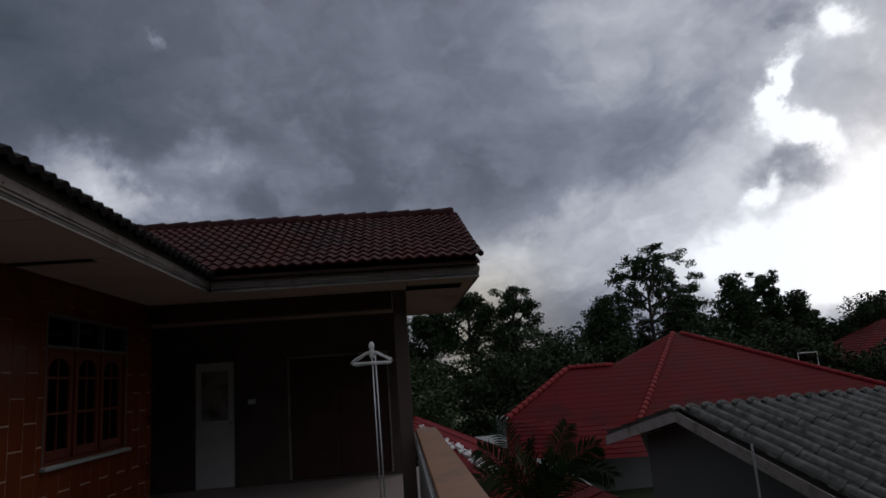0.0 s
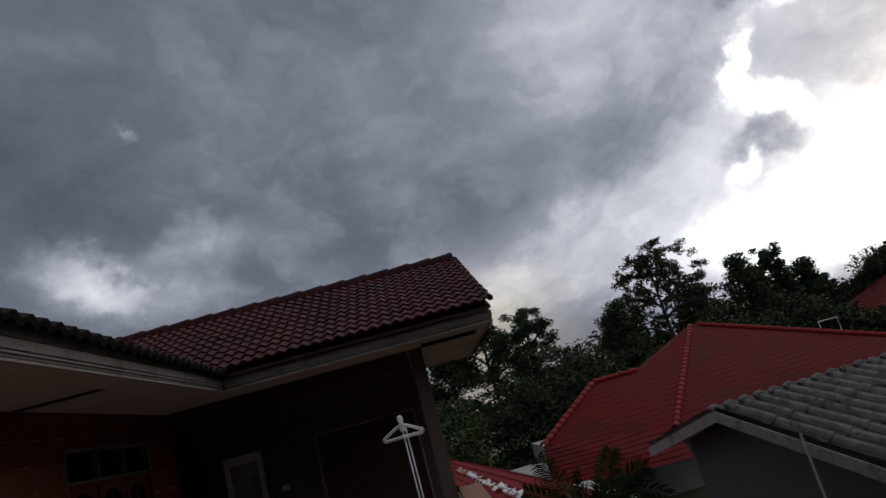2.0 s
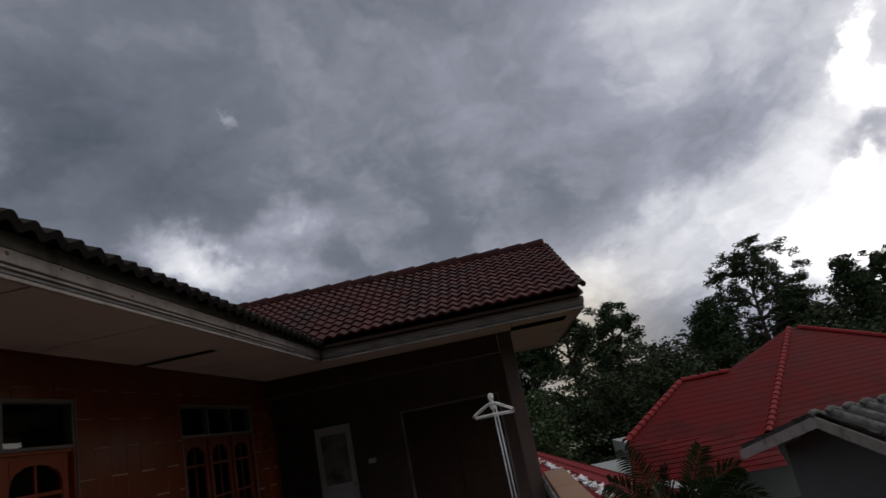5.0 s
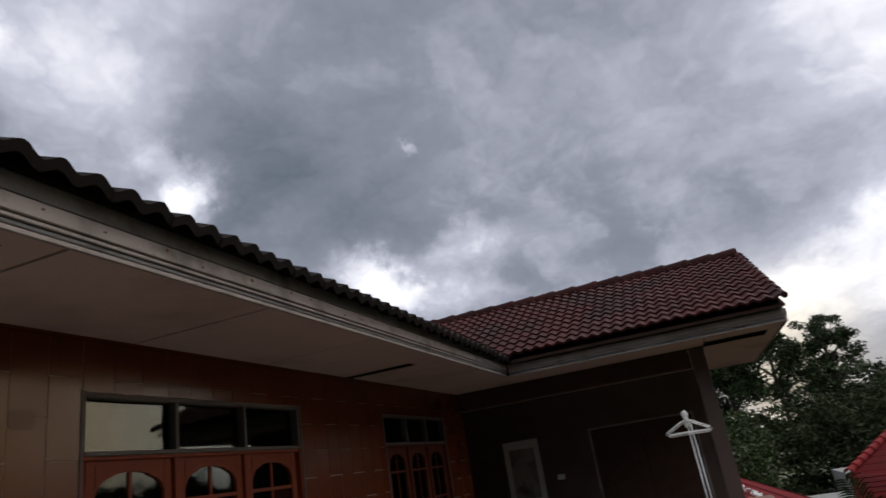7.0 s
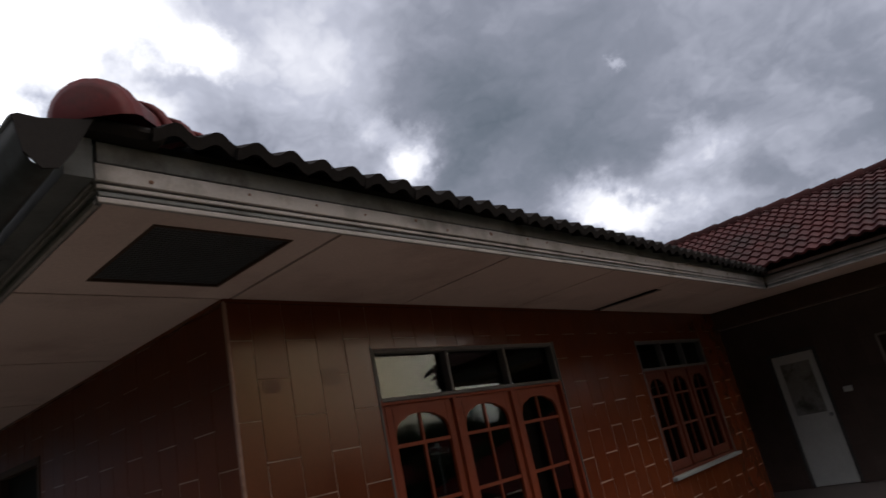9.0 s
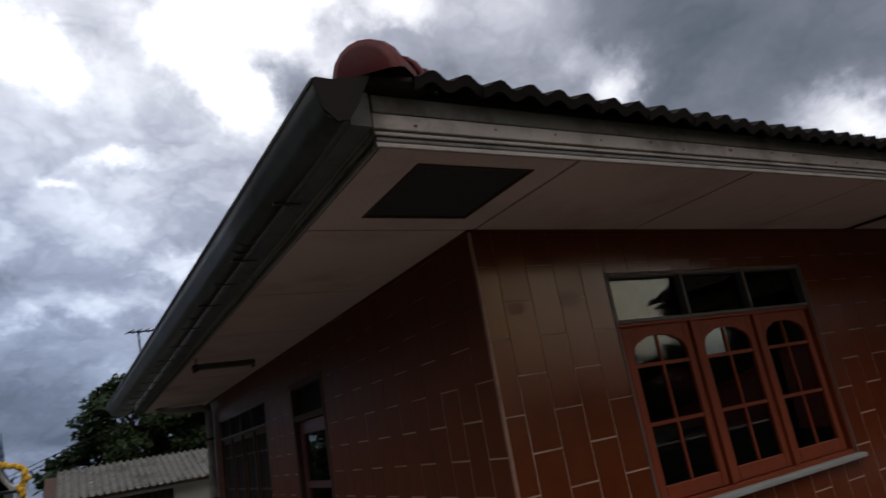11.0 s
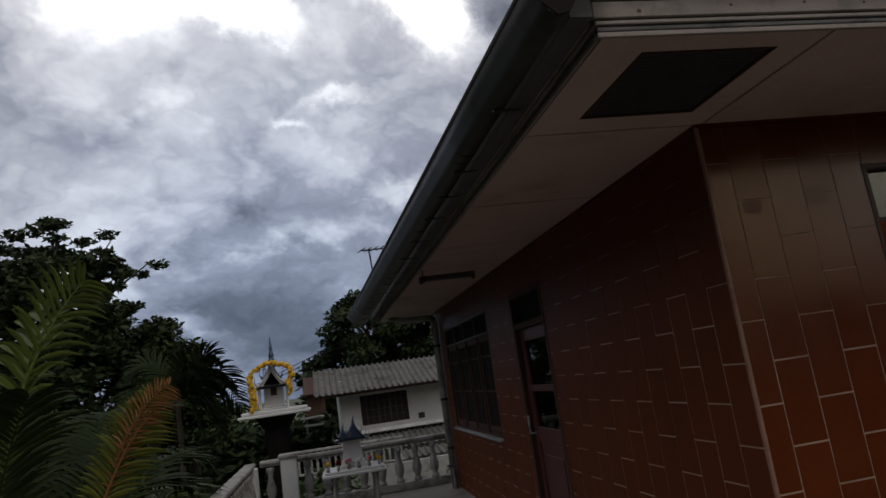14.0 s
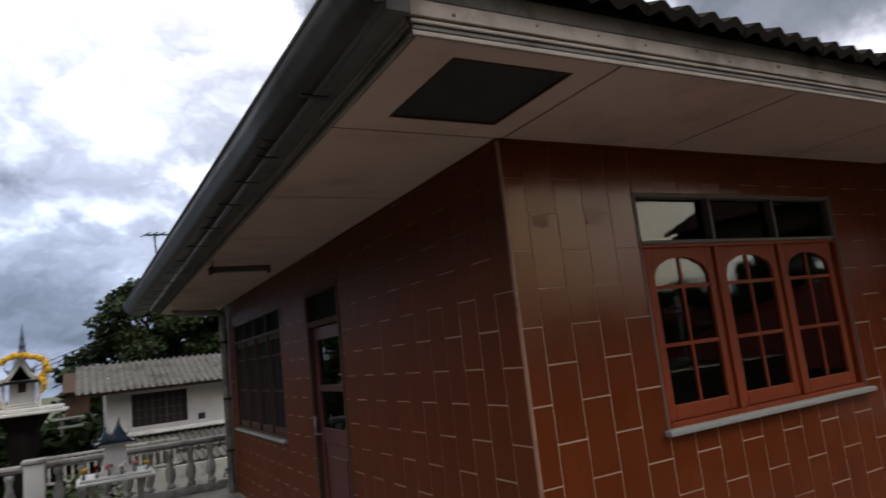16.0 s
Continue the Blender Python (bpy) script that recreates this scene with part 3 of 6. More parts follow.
def wave_tile_mesh(material, TW, TL, depth=0.032, n=12, thick=0.026):
    bm = bmesh.new()
    rows = []
    for s, lift in ((0.0, 0.03), (TL * 1.12, 0.004)):
        top, low = [], []
        for i in range(n + 1):
            u = TW * i / n
            h = depth * (0.5 - 0.5 * math.cos(4 * math.pi * i / n))
            top.append(bm.verts.new((u, s, h + lift)))
            low.append(bm.verts.new((u, s, h + lift - thick)))
        rows.append((top, low))
    (t0, l0), (t1, l1) = rows
    for i in range(n):
        bm.faces.new((t0[i], t0[i + 1], t1[i + 1], t1[i]))
        bm.faces.new((l0[i + 1], l0[i], t0[i], t0[i + 1]))
    bm.faces.new((t0[0], t1[0], l1[0], l0[0]))
    bm.faces.new((t0[n], l0[n], l1[n], t1[n]))
    return mesh_of("roof_tile", bm, material)


TILE_MESH = wave_tile_mesh(M_ROOF, TW, TL, 0.03)
# eave tiles take the near-black colour for their backlit edges
EAVE_TILE = wave_tile_mesh(M_NEARBLACK, EW, EL, 0.034, 20, 0.046)


def lay_tile(parent, m, mesh=None):
    ob = new("roof_tile", mesh or TILE_MESH)
    ob.parent = parent
    ob.matrix_local = Matrix.Translation(-Vector(root_of(parent).location)) @ m
    return ob


def slope_matrix(origin, across, up):
    a, u = Vector(across).normalized(), Vector(up).normalized()
    n = a.cross(u)
    m = Matrix((a, u, n)).transposed().to_4x4()
    m.translation = origin
    return m


rng = random.Random(4)
wing_up = Vector((RX - EX, 0, RZ - EZ)).normalized()
courses = int(math.ceil((RX - EX) / wing_up.x / TL))
for r in range(courses):
    s = r * TL
    x, z = EX + wing_up.x * s - 0.02, EZ + wing_up.z * s
    end = -0.80 + (x - EX) * 1.02
    y = -4.06 + TW
    while y < end + TW:
        m = slope_matrix((x, y, z + 0.004), (0, -1, 0), wing_up)
        lay_tile(roof, m @ pose(0, rng.uniform(-0.006, 0.006), rng.uniform(0, 0.004), rng.uniform(-0.5, 0.5), 0, rng.uniform(-0.6, 0.6)))
        y += TW
front_up = Vector((0, 1, 0.49)).normalized()
for r in range(2):
    x = -0.80 + r * 0.28
    while x < 5.75:
        m = slope_matrix((x, -1.04 + front_up.y * EL * r, 2.81 - min(0.03, 0.018 * (x + 0.9) - 0.012) - 0.012 * max(0.0, x - 2.2) + front_up.z * EL * r), (1, 0, 0), front_up)
        lay_tile(roof, m @ pose(0, rng.uniform(-0.008, 0.008), 0, rng.uniform(-0.6, 0.6), 0, rng.uniform(-0.5, 0.5)), EAVE_TILE)
        x += EW


def cap_mesh(length, r0, r1, solid_end=False):
    """A half-round ridge tile along +y, wider at its start."""
    bm = bmesh.new()
    n = 10
    rings = []
    for y, r in ((0.0, r0), (0.05, r0 * 1.06), (0.09, r0), (length, r1)):
        outer = [bm.verts.new((r * math.cos(math.pi * k / n), y, r * math.sin(math.pi * k / n))) for k in range(n + 1)]
        inner = [bm.verts.new(((r - 0.015) * math.cos(math.pi * k / n), y, (r - 0.015) * math.sin(math.pi * k / n))) for k in range(n + 1)]
        rings.append((outer, inner))
    for (a, ai), (b, bi) in zip(rings, rings[1:]):
        for k in range(n):
            bm.faces.new((a[k], a[k + 1], b[k + 1], b[k]))
            bm.faces.new((ai[k + 1], ai[k], bi[k], bi[k + 1]))
    a, ai = rings[0]
    for k in range(n):
        bm.faces.new((a[k + 1], a[k], ai[k], ai[k + 1]))
    if solid_end:
        c = bm.verts.new((0, -0.05, 0.0))
        dome = [bm.verts.new((r0 * 0.75 * math.cos(math.pi * k / n), -0.035, r0 * 0.75 * math.sin(math.pi * k / n))) for k in range(n + 1)]
        for k in range(n):
            bm.faces.new((a[k + 1], a[k], dome[k], dome[k + 1]))
            bm.faces.new((dome[k + 1], dome[k], c))
    return mesh_of("ridge_tile", bm, M_RIDGE, smooth=True)


def lay_caps(parent, start, end, mesh, step, first=None):
    a, b = Vector(start), Vector(end)
    d = (b - a).normalized()
    side = d.cross(Vector((0, 0, 1))).normalized()
    up = side.cross(d)
    n = int((b - a).length / step)
    for i in range(n):
        m = Matrix((side, d, up)).transposed().to_4x4()
        m.translation = a + d * (i * step)
        ob = new("ridge_tile", first if (first and i == 0) else mesh)
        ob.parent = parent
        ob.matrix_local = Matrix.Translation(-Vector(root_of(parent).location)) @ m


RIDGE = cap_mesh(0.40, 0.115, 0.095)
RIDGE_OLD = RIDGE.copy()
RIDGE_OLD.materials.clear()
RIDGE_OLD.materials.append(M_RIDGEOLD)
HIP_END = cap_mesh(0.36, 0.135, 0.115, True)
HIP = cap_mesh(0.40, 0.135, 0.105)
lay_caps(roof, (RX, -4.0, RZ + 0.0), (RX, 3.0, RZ + 0.0), RIDGE_OLD, 0.33)
lay_caps(roof, (-0.99, -1.03, 2.835), (3.9, 3.9, 5.24), HIP, 0.33, HIP_END)
bm = boxes((-1.03, -1.03, 2.815, -0.74, -0.93, 2.868), (-1.05, -0.93, 2.81, -0.96, -0.70, 2.862), bevel=0.02)
part("hip_mortar", bm, M_NEARBLACK, roof, "dark mossy mortar under the hip end")
bm = bmesh.new()
for i in range(10):
    s0, s1 = i / 10, (i + 1.08) / 10
    p, q = Vector((EX - 0.02, -4.06, EZ + 0.02)), Vector((RX, -4.0, RZ + 0.02))
    a, b = p.lerp(q, s0), p.lerp(q, s1)
    tube(bm, [a + Vector((0, 0.02, 0.02)), b + Vector((0, 0.02, 0))], 0.036, 8)
part("verge", bm, M_ROOF, roof)

# ---- gutter along the side eave ----
gut = thing("gutter", (-1.1, -1.1, 2.64), "dark grey metal box gutter on brackets under the side eave", "gutter")


def gutter_drift(y, x=-1.22):
    """The gutter opens out a little towards its far end; its back stays at the fascia."""
    return -0.027 * (y + 1.06) * min(1.0, max(0.0, (-1.07 - x) / 0.15))


def gutter_run():
    bm = bmesh.new()
    outer = [(-1.218, 2.772), (-1.204, 2.716), (-1.190, 2.672)]
    outer += [(-1.140 - 0.050 * math.cos(a), 2.672 - 0.048 * math.sin(a)) for a in [radians(180 * k / 8) for k in range(1, 9)]]
    outer += [(-1.084, 2.70), (-1.080, 2.735)]
    inner = [(x + (0.005 if x < -1.14 else -0.005), z + 0.005) for x, z in reversed(outer)]
    prof = outer + inner
    rings = []
    for y in (-1.06, 0.4, 2.0, 3.6, 5.4, 7.6, 9.35):
        rings.append([bm.verts.new((x + gutter_drift(y, x), y, z)) for x, z in prof])
    for a, b in zip(rings, rings[1:]):
        for k in range(len(prof)):
            bm.faces.new((a[k], a[(k + 1) % len(prof)], b[(k + 1) % len(prof)], b[k]))
    bm.faces.new(rings[0])
    bm.faces.new(list(reversed(rings[-1])))
    return bm


part("trough", gutter_run(), M_METAL, gut, smooth=True)
bm = bmesh.new()
cap_line = [(-1.0, 2.815), (-1.06, 2.69), (-1.10, 2.63), (-1.145, 2.62), (-1.192, 2.664), (-1.222, 2.776), (-1.205, 2.784), (-1.15, 2.782)]
plates = [[bm.verts.new((x, y, z)) for x, z in cap_line] for y in (-1.071, -1.063)]
centre = [bm.verts.new((-1.12, y, 2.72)) for y in (-1.071, -1.063)]
for k in range(len(cap_line)):
    j = (k + 1) % len(cap_line)
    bm.faces.new((centre[0], plates[0][k], plates[0][j]))
    bm.faces.new((centre[1], plates[1][j], plates[1][k]))
    bm.faces.new((plates[0][k], plates[1][k], plates[1][j], plates[0][j]))
part("end_cap", bm, M_NEARBLACK, gut, "near-black metal end plate")
bm = bmesh.new()
tube(bm, [(-1.219 + gutter_drift(y), y, 2.774) for y in (-1.06, 2.0, 5.4, 9.35)], 0.0075, 8)
# the paler bead draws the bright glint along the gutter edge
part("lip", bm, M_LIPGLINT, gut, "rolled metal lip, its bright glint put in the colour", smooth=True)
part("back_board", boxes((-1.06, -0.98, 2.66, -0.975, 9.3, 2.80)), M_SIDEBOARD, gut, "weathered grey timber board")
for y in (-0.3, 0.55, 1.05, 1.6, 2.35, 3.1, 3.85, 4.6, 5.35, 6.1, 6.85, 7.6, 8.35):
    d = gutter_drift(y)
    part("bracket", boxes((-1.16 + d * 0.6, y - 0.011, 2.614, -1.05, y + 0.011, 2.621)), M_METAL, gut)
for y in (0.3, 0.42, 2.0, 4.2, 6.4):
    d = gutter_drift(y, -1.14)
    bm = bmesh.new()
    tube(bm, [(-1.140 + d + 0.053 * math.cos(a), y, 2.672 - 0.051 * math.sin(a)) for a in [radians(20 + 140 * k / 8) for k in range(9)]], 0.006, 6)
    part("joint_seam", bm, M_METAL, gut)

# ---- post, beam, parapet ----
post = solid("post", boxes((6.8, -3.17, TERRACE, 6.97, -3.0, 2.6), bevel=0.006), M_WINGTILE, "brown tiled porch post carrying the wing eave", "post", "structure")
solid("beam", boxes((6.78, -2.99, 2.38, 6.95, -0.0, 2.598), bevel=0.006), M_DARKWOOD, "dark beam over the porch opening", "beam", "structure")
solid("parapet", boxes((-3.4, -3.40, TERRACE, 6.79, -3.20, 0.84), (-3.4, -3.2, 0.70, 6.79, -3.17, 0.76), (-3.4, -3.2, 0.80, 6.79, -3.165, 0.842), bevel=0.004), M_STONE,
      "weathered pale terrace parapet with a moulded edge", "parapet", "structure")
solid("parapet_cap", boxes((-3.45, -3.44, 0.843, 6.79, -3.19, 0.885), bevel=0.008), M_CAP, "tan tiled cap on the parapet", "parapet", "structure")


# ---- dull darker marks near the house corner ----
def wall_mark(x, z, w, h, seed):
    rg = random.Random(seed)
    bm = bmesh.new()
    ring = []
    for k in range(20):
        a = 2 * math.pi * k / 20
        c, n = math.cos(a), math.sin(a)
        q = max(abs(c), abs(n)) ** 0.7
        ring.append(bm.verts.new((x + w * c / q * rg.uniform(0.94, 1.05), -0.0014, z + h * n / q * rg.uniform(0.92, 1.06))))
    hub = bm.verts.new((x, -0.0014, z))
    back = [bm.verts.new((v.co.x, 0.001, v.co.z)) for v in ring]
    for k in range(20):
        j = (k + 1) % 20
        bm.faces.new((hub, ring[k], ring[j]))
        bm.faces.new((ring[k], back[k], back[j], ring[j]))
    return bm


for mx, mz, mw, mh, seed in ((0.615, 2.165, 0.07, 0.048, 3), (0.225, 2.135, 0.055, 0.036, 4)):
    part("rubbed_mark", wall_mark(mx, mz, mw, mh, seed), M_MARK, wall_a, "dull darker mark on the glazed tiles")


# ---- windows and doors ----
def to_front(bm):
    bmesh.ops.transform(bm, matrix=Matrix(((1, 0, 0, 0), (0, -1, 0, 0), (0, 0, 1, 0), (0, 0, 0, 1))), verts=bm.verts)
    return bm


def to_side(bm):
    bmesh.ops.transform(bm, matrix=Matrix(((0, -1, 0, 0), (1, 0, 0, 0), (0, 0, 1, 0), (0, 0, 0, 1))), verts=bm.verts)
    return bm


def arch_head(bm, u0, u1, z0, z1, v0, v1):
    """A rail whose lower edge is a cusped arch, from z0 at the sides up towards z1."""
    n = 24
    pts = []
    for i in range(n + 1):
        f = i / n
        g = abs(2 * f - 1)
        if g < 0.52:
            k = 1.0 - 0.10 * (g / 0.52) ** 2
        else:
            k = 0.80 * math.sqrt(max(0.0, 1 - ((g - 0.52) / 0.485) ** 2))
        pts.append((u0 + (u1 - u0) * f, z0 + (z1 - 0.062 - z0) * k))
    for (a, za), (b, zb) in zip(pts, pts[1:]):
        f0 = [bm.verts.new((a, v0, za)), bm.verts.new((b, v0, zb)), bm.verts.new((b, v0, z1)), bm.verts.new((a, v0, z1))]
        f1 = [bm.verts.new((a, v1, za)), bm.verts.new((b, v1, zb)), bm.verts.new((b, v1, z1)), bm.verts.new((a, v1, z1))]
        bm.faces.new(f0)
        bm.faces.new(list(reversed(f1)))
        bm.faces.new((f0[0], f1[0], f1[1], f0[1]))
        bm.faces.new((f0[3], f0[2], f1[2], f1[3]))


def window(name, hole, transom, leaves, turn, label, wood, bars=2, arched=True, fill=None):
    fill = fill or M_GLASS
    u0, u1, z0, z1 = hole
    at = turn(boxes((u0, -0.05, z0, u0 + 0.01, -0.04, z0 + 0.01)))
    at.verts.ensure_lookup_table()
    origin = tuple(at.verts[0].co)
    at.free()
    w = thing(name, origin, label, "window", kind="structure")
    f = 0.026
    fr = boxes((u0, -0.12, transom, u0 + f, -0.004, z1), (u1 - f, -0.12, transom, u1, -0.004, z1), (u0 + f, -0.12, z1 - f, u1 - f, -0.004, z1),
               (u0 + f, -0.11, transom - 0.012, u1 - f, -0.006, transom + 0.012), bevel=0.003)
    part("window_frame", turn(fr), M_FRAME, w)
    jambs = boxes((u0, -0.12, z0, u0 + f, -0.004, transom - 0.001), (u1 - f, -0.12, z0, u1, -0.004, transom - 0.001),
                  (u0 + f, -0.12, z0, u1 - f, -0.004, z0 + 0.03), (u0 + f, -0.105, transom - 0.034, u1 - f, -0.012, transom - 0.0125), bevel=0.003)
    part("casement_frame", turn(jambs), wood, w)
    part("plaster_edge", turn(boxes((u0 - 0.012, -0.003, z0, u0 + 0.002, 0.004, z1 + 0.012), (u1 - 0.002, -0.003, z0, u1 + 0.012, 0.004, z1 + 0.012))), M_FRAME, w)
    step = (u1 - u0 - 2 * f) / leaves
    for i in range(leaves):
        a, b = u0 + f + step * i, u0 + f + step * (i + 1)
        if i:
            part("transom_mullion", turn(boxes((a - 0.013, -0.11, transom + 0.012, a + 0.013, -0.004, z1 - f), bevel=0.003)), M_FRAME, w)
            part("mullion", turn(boxes((a - 0.02, -0.11, z0 + 0.03, a + 0.02, -0.01, transom - 0.03), bevel=0.003)), wood, w)
        pane = part("pane", turn(boxes((a + 0.01, -0.062, transom + 0.015, b - 0.01, -0.058, z1 - f + 0.005))), fill, w)
        pane.visible_shadow = False
        # hinged leaf
        a, b, lo, hi = a + 0.024, b - 0.024, z0 + 0.034, transom - 0.034
        s = 0.062
        sash = bmesh.new()
        for q in ((a, -0.07, lo, a + s, -0.03, hi), (b - s, -0.07, lo, b, -0.03, hi), (a + s, -0.07, lo, b - s, -0.03, lo + 0.085)):
            box(sash, *q, bevel=0.004)
        if arched:
            arch_head(sash, a + s, b - s, hi - 0.19, hi - 0.0, -0.07, -0.03)
        else:
            box(sash, a + s, -0.07, hi - 0.06, b - s, -0.03, hi)
        leaf = part("sash", turn(sash), wood, w)
        bar = bmesh.new()
        mid = (a + b) / 2
        box(bar, mid - 0.009, -0.058, lo + 0.085, mid + 0.009, -0.04, hi - 0.04)
        for k in range(bars):
            z = lo + 0.085 + (hi - 0.19 - lo - 0.085) * (k + 1) / (bars + 0.15) if bars > 1 else (lo + hi) / 2
            box(bar, a + s, -0.056, z - 0.011, mid - 0.009, -0.038, z + 0.011)
            box(bar, mid + 0.009, -0.056, z - 0.011, b - s, -0.038, z + 0.011)
        part("glazing_bar", turn(bar), wood, leaf)
        glass = part("pane", turn(boxes((a + s - 0.01, -0.052, lo + 0.08, b - s + 0.01, -0.049, hi - 0.02))), fill, leaf)
        glass.visible_shadow = False
    part("window_sill", turn(boxes((u0 - 0.04, -0.12, z0 - 0.036, u1 + 0.04, 0.05, z0 - 0.002), bevel=0.006)), M_GREYWALL, w, "grey cement sill")
    return w


M_FRAME = surface("grey_brown_window_frame", (0.06, 0.055, 0.05), (0.11, 0.10, 0.092), 6.0, 0.6, 0.08)
M_SCREEN = surface("dark_insect_screen", (0.016, 0.016, 0.016), (0.028, 0.026, 0.024), 20.0, 0.8, 0.05, spec=0.05)
window("window_1", WIN_A, 2.0, 3, to_front, "three-leaf red wooden casement window with arched panes and a transom", M_REDWOOD)
# this window's shade beside the wing is carried by its wood colour
window("window_2", WIN_B, 2.0, 3, to_front, "red wooden casement window with a transom, shade put in its wood colour", M_REDWOODSHADED)
window("window_3", WIN_C, 1.95, 4, to_side, "dark wooden side window with a transom", M_DARKWOOD, arched=False, fill=M_SCREEN)


def side_door():
    u0, u1, z0, z1 = DOOR_C
    d = thing("door_1", (0, u0, z0), "dark wooden side door with a glazed upper half and a transom", "door", kind="structure")
    part("door_frame", to_side(boxes((u0, -0.13, z0, u0 + 0.06, 0.006, z1), (u1 - 0.06, -0.13, z0, u1, 0.006, z1), (u0 + 0.06, -0.13, z1 - 0.06, u1 - 0.06, 0.006, z1),
                                     (u0 + 0.06, -0.12, 1.86, u1 - 0.06, 0.0, 1.92), bevel=0.004)), M_DARKWOOD, d)
    pn = part("pane", to_side(boxes((u0 + 0.05, -0.07, 1.91, u1 - 0.05, -0.066, z1 - 0.05))), M_SCREEN, d)
    pn.visible_shadow = False
    a, b = u0 + 0.065, u1 - 0.065
    leaf = part("door_leaf", to_side(boxes((a, -0.09, z0 + 0.01, a + 0.11, -0.045, 1.855), (b - 0.11, -0.09, z0 + 0.01, b, -0.045, 1.855), (a + 0.11, -0.09, 1.73, b - 0.11, -0.045, 1.855),
                                           (a + 0.11, -0.09, 1.22, b - 0.11, -0.045, 1.28), (a + 0.11, -0.09, 0.72, b - 0.11, -0.045, 0.86), (a + 0.11, -0.08, z0 + 0.01, b - 0.11, -0.06, 0.72), bevel=0.004)), M_DOORWOOD, d)
    gl = part("pane", to_side(boxes((a + 0.10, -0.07, 0.85, b - 0.10, -0.066, 1.74))), M_GLASS, leaf)
    gl.visible_shadow = False
    part("panel", to_side(boxes((a + 0.2, -0.062, z0 + 0.15, b - 0.2, -0.05, 0.6), bevel=0.008)), M_DOORWOOD, leaf)
    bm = bmesh.new()
    tube(bm, [(b - 0.05, -0.045, 0.8), (b - 0.05, 0.015, 0.8), (b - 0.05, 0.02, 0.9), (b - 0.05, 0.015, 0.98)], 0.012)
    part("handle", to_side(bm), M_STEEL, leaf)


M_DOORWOOD = surface("dark_red_door_wood", (0.075, 0.018, 0.018), (0.11, 0.028, 0.026), 5.0, 0.45, 0.08)
side_door()


def wing_door():
    y0, y1, z0, z1 = DOOR_W
    d = thing("door_2", (9.6, y0, z0), "off-white plastic door with a frosted upper panel, shut", "door", kind="structure")
    part("door_frame", boxes((9.57, y0, z0, 9.72, y0 + 0.04, z1), (9.57, y1 - 0.04, z0, 9.72, y1, z1), (9.57, y0 + 0.04, z1 - 0.04, 9.72, y1 - 0.04, z1), bevel=0.004), M_FRAME, d)
    leaf = part("door_leaf", boxes((9.62, y0 + 0.045, z0 + 0.01, 9.66, y1 - 0.045, z1 - 0.045), bevel=0.004), M_PVC, d)
    part("upper_panel", boxes((9.612, y0 + 0.14, 1.05, 9.619, y1 - 0.14, 1.84), bevel=0.002), M_STONE, leaf, "greyish frosted panel")
    part("lower_panel", boxes((9.612, y0 + 0.14, 0.15, 9.619, y1 - 0.14, 0.9), bevel=0.002), M_PVC, leaf)
    bm = bmesh.new()
    lathe(bm, [(0.012, 0), (0.012, 0.03), (0.028, 0.04), (0.03, 0.06), (0.02, 0.075)], 10)
    bmesh.ops.transform(bm, matrix=pose(9.612, y0 + 0.09, 1.0, 0, -90, 0), verts=bm.verts)
    part("knob", bm, M_STEEL, leaf)


wing_door()


def dark_doors():
    y0, y1, z0, z1 = DARK_W
    d = thing("door_3", (9.6, y0, z0), "dark brown double door with a thin metal edge, shut", "door", kind="structure")
    part("door_frame", boxes((9.575, y1 - 0.03, z0, 9.7, y1, z1), (9.575, y0, z0, 9.7, y0 + 0.03, z1), (9.575, y0 + 0.03, z1 - 0.03, 9.7, y1 - 0.03, z1)), M_FASCIA, d, "thin pale metal frame")
    mid = (y0 + y1) / 2
    for a, b in ((y0 + 0.035, mid - 0.003), (mid + 0.003, y1 - 0.035)):
        leaf = part("door_leaf", boxes((9.62, a, z0 + 0.01, 9.66, b, z1 - 0.035), bevel=0.004), M_DARKWOOD, d)
        for za, zb in ((0.2, 0.85), (1.0, 1.75)):
            part("panel", boxes((9.612, a + 0.12, za, 9.619, b - 0.12, zb), bevel=0.002), M_DARKWOOD, leaf)


dark_doors()
sw = thing("light_switch", (9.59, -0.62, 1.3), "small pale switch box on the wing wall", "switch")
part("plate", boxes((9.57, -0.68, 1.27, 9.6, -0.56, 1.35), bevel=0.004), M_WHITE, sw)
part("rocker", boxes((9.562, -0.64, 1.285, 9.569, -0.60, 1.335), bevel=0.002), M_WHITE, sw)


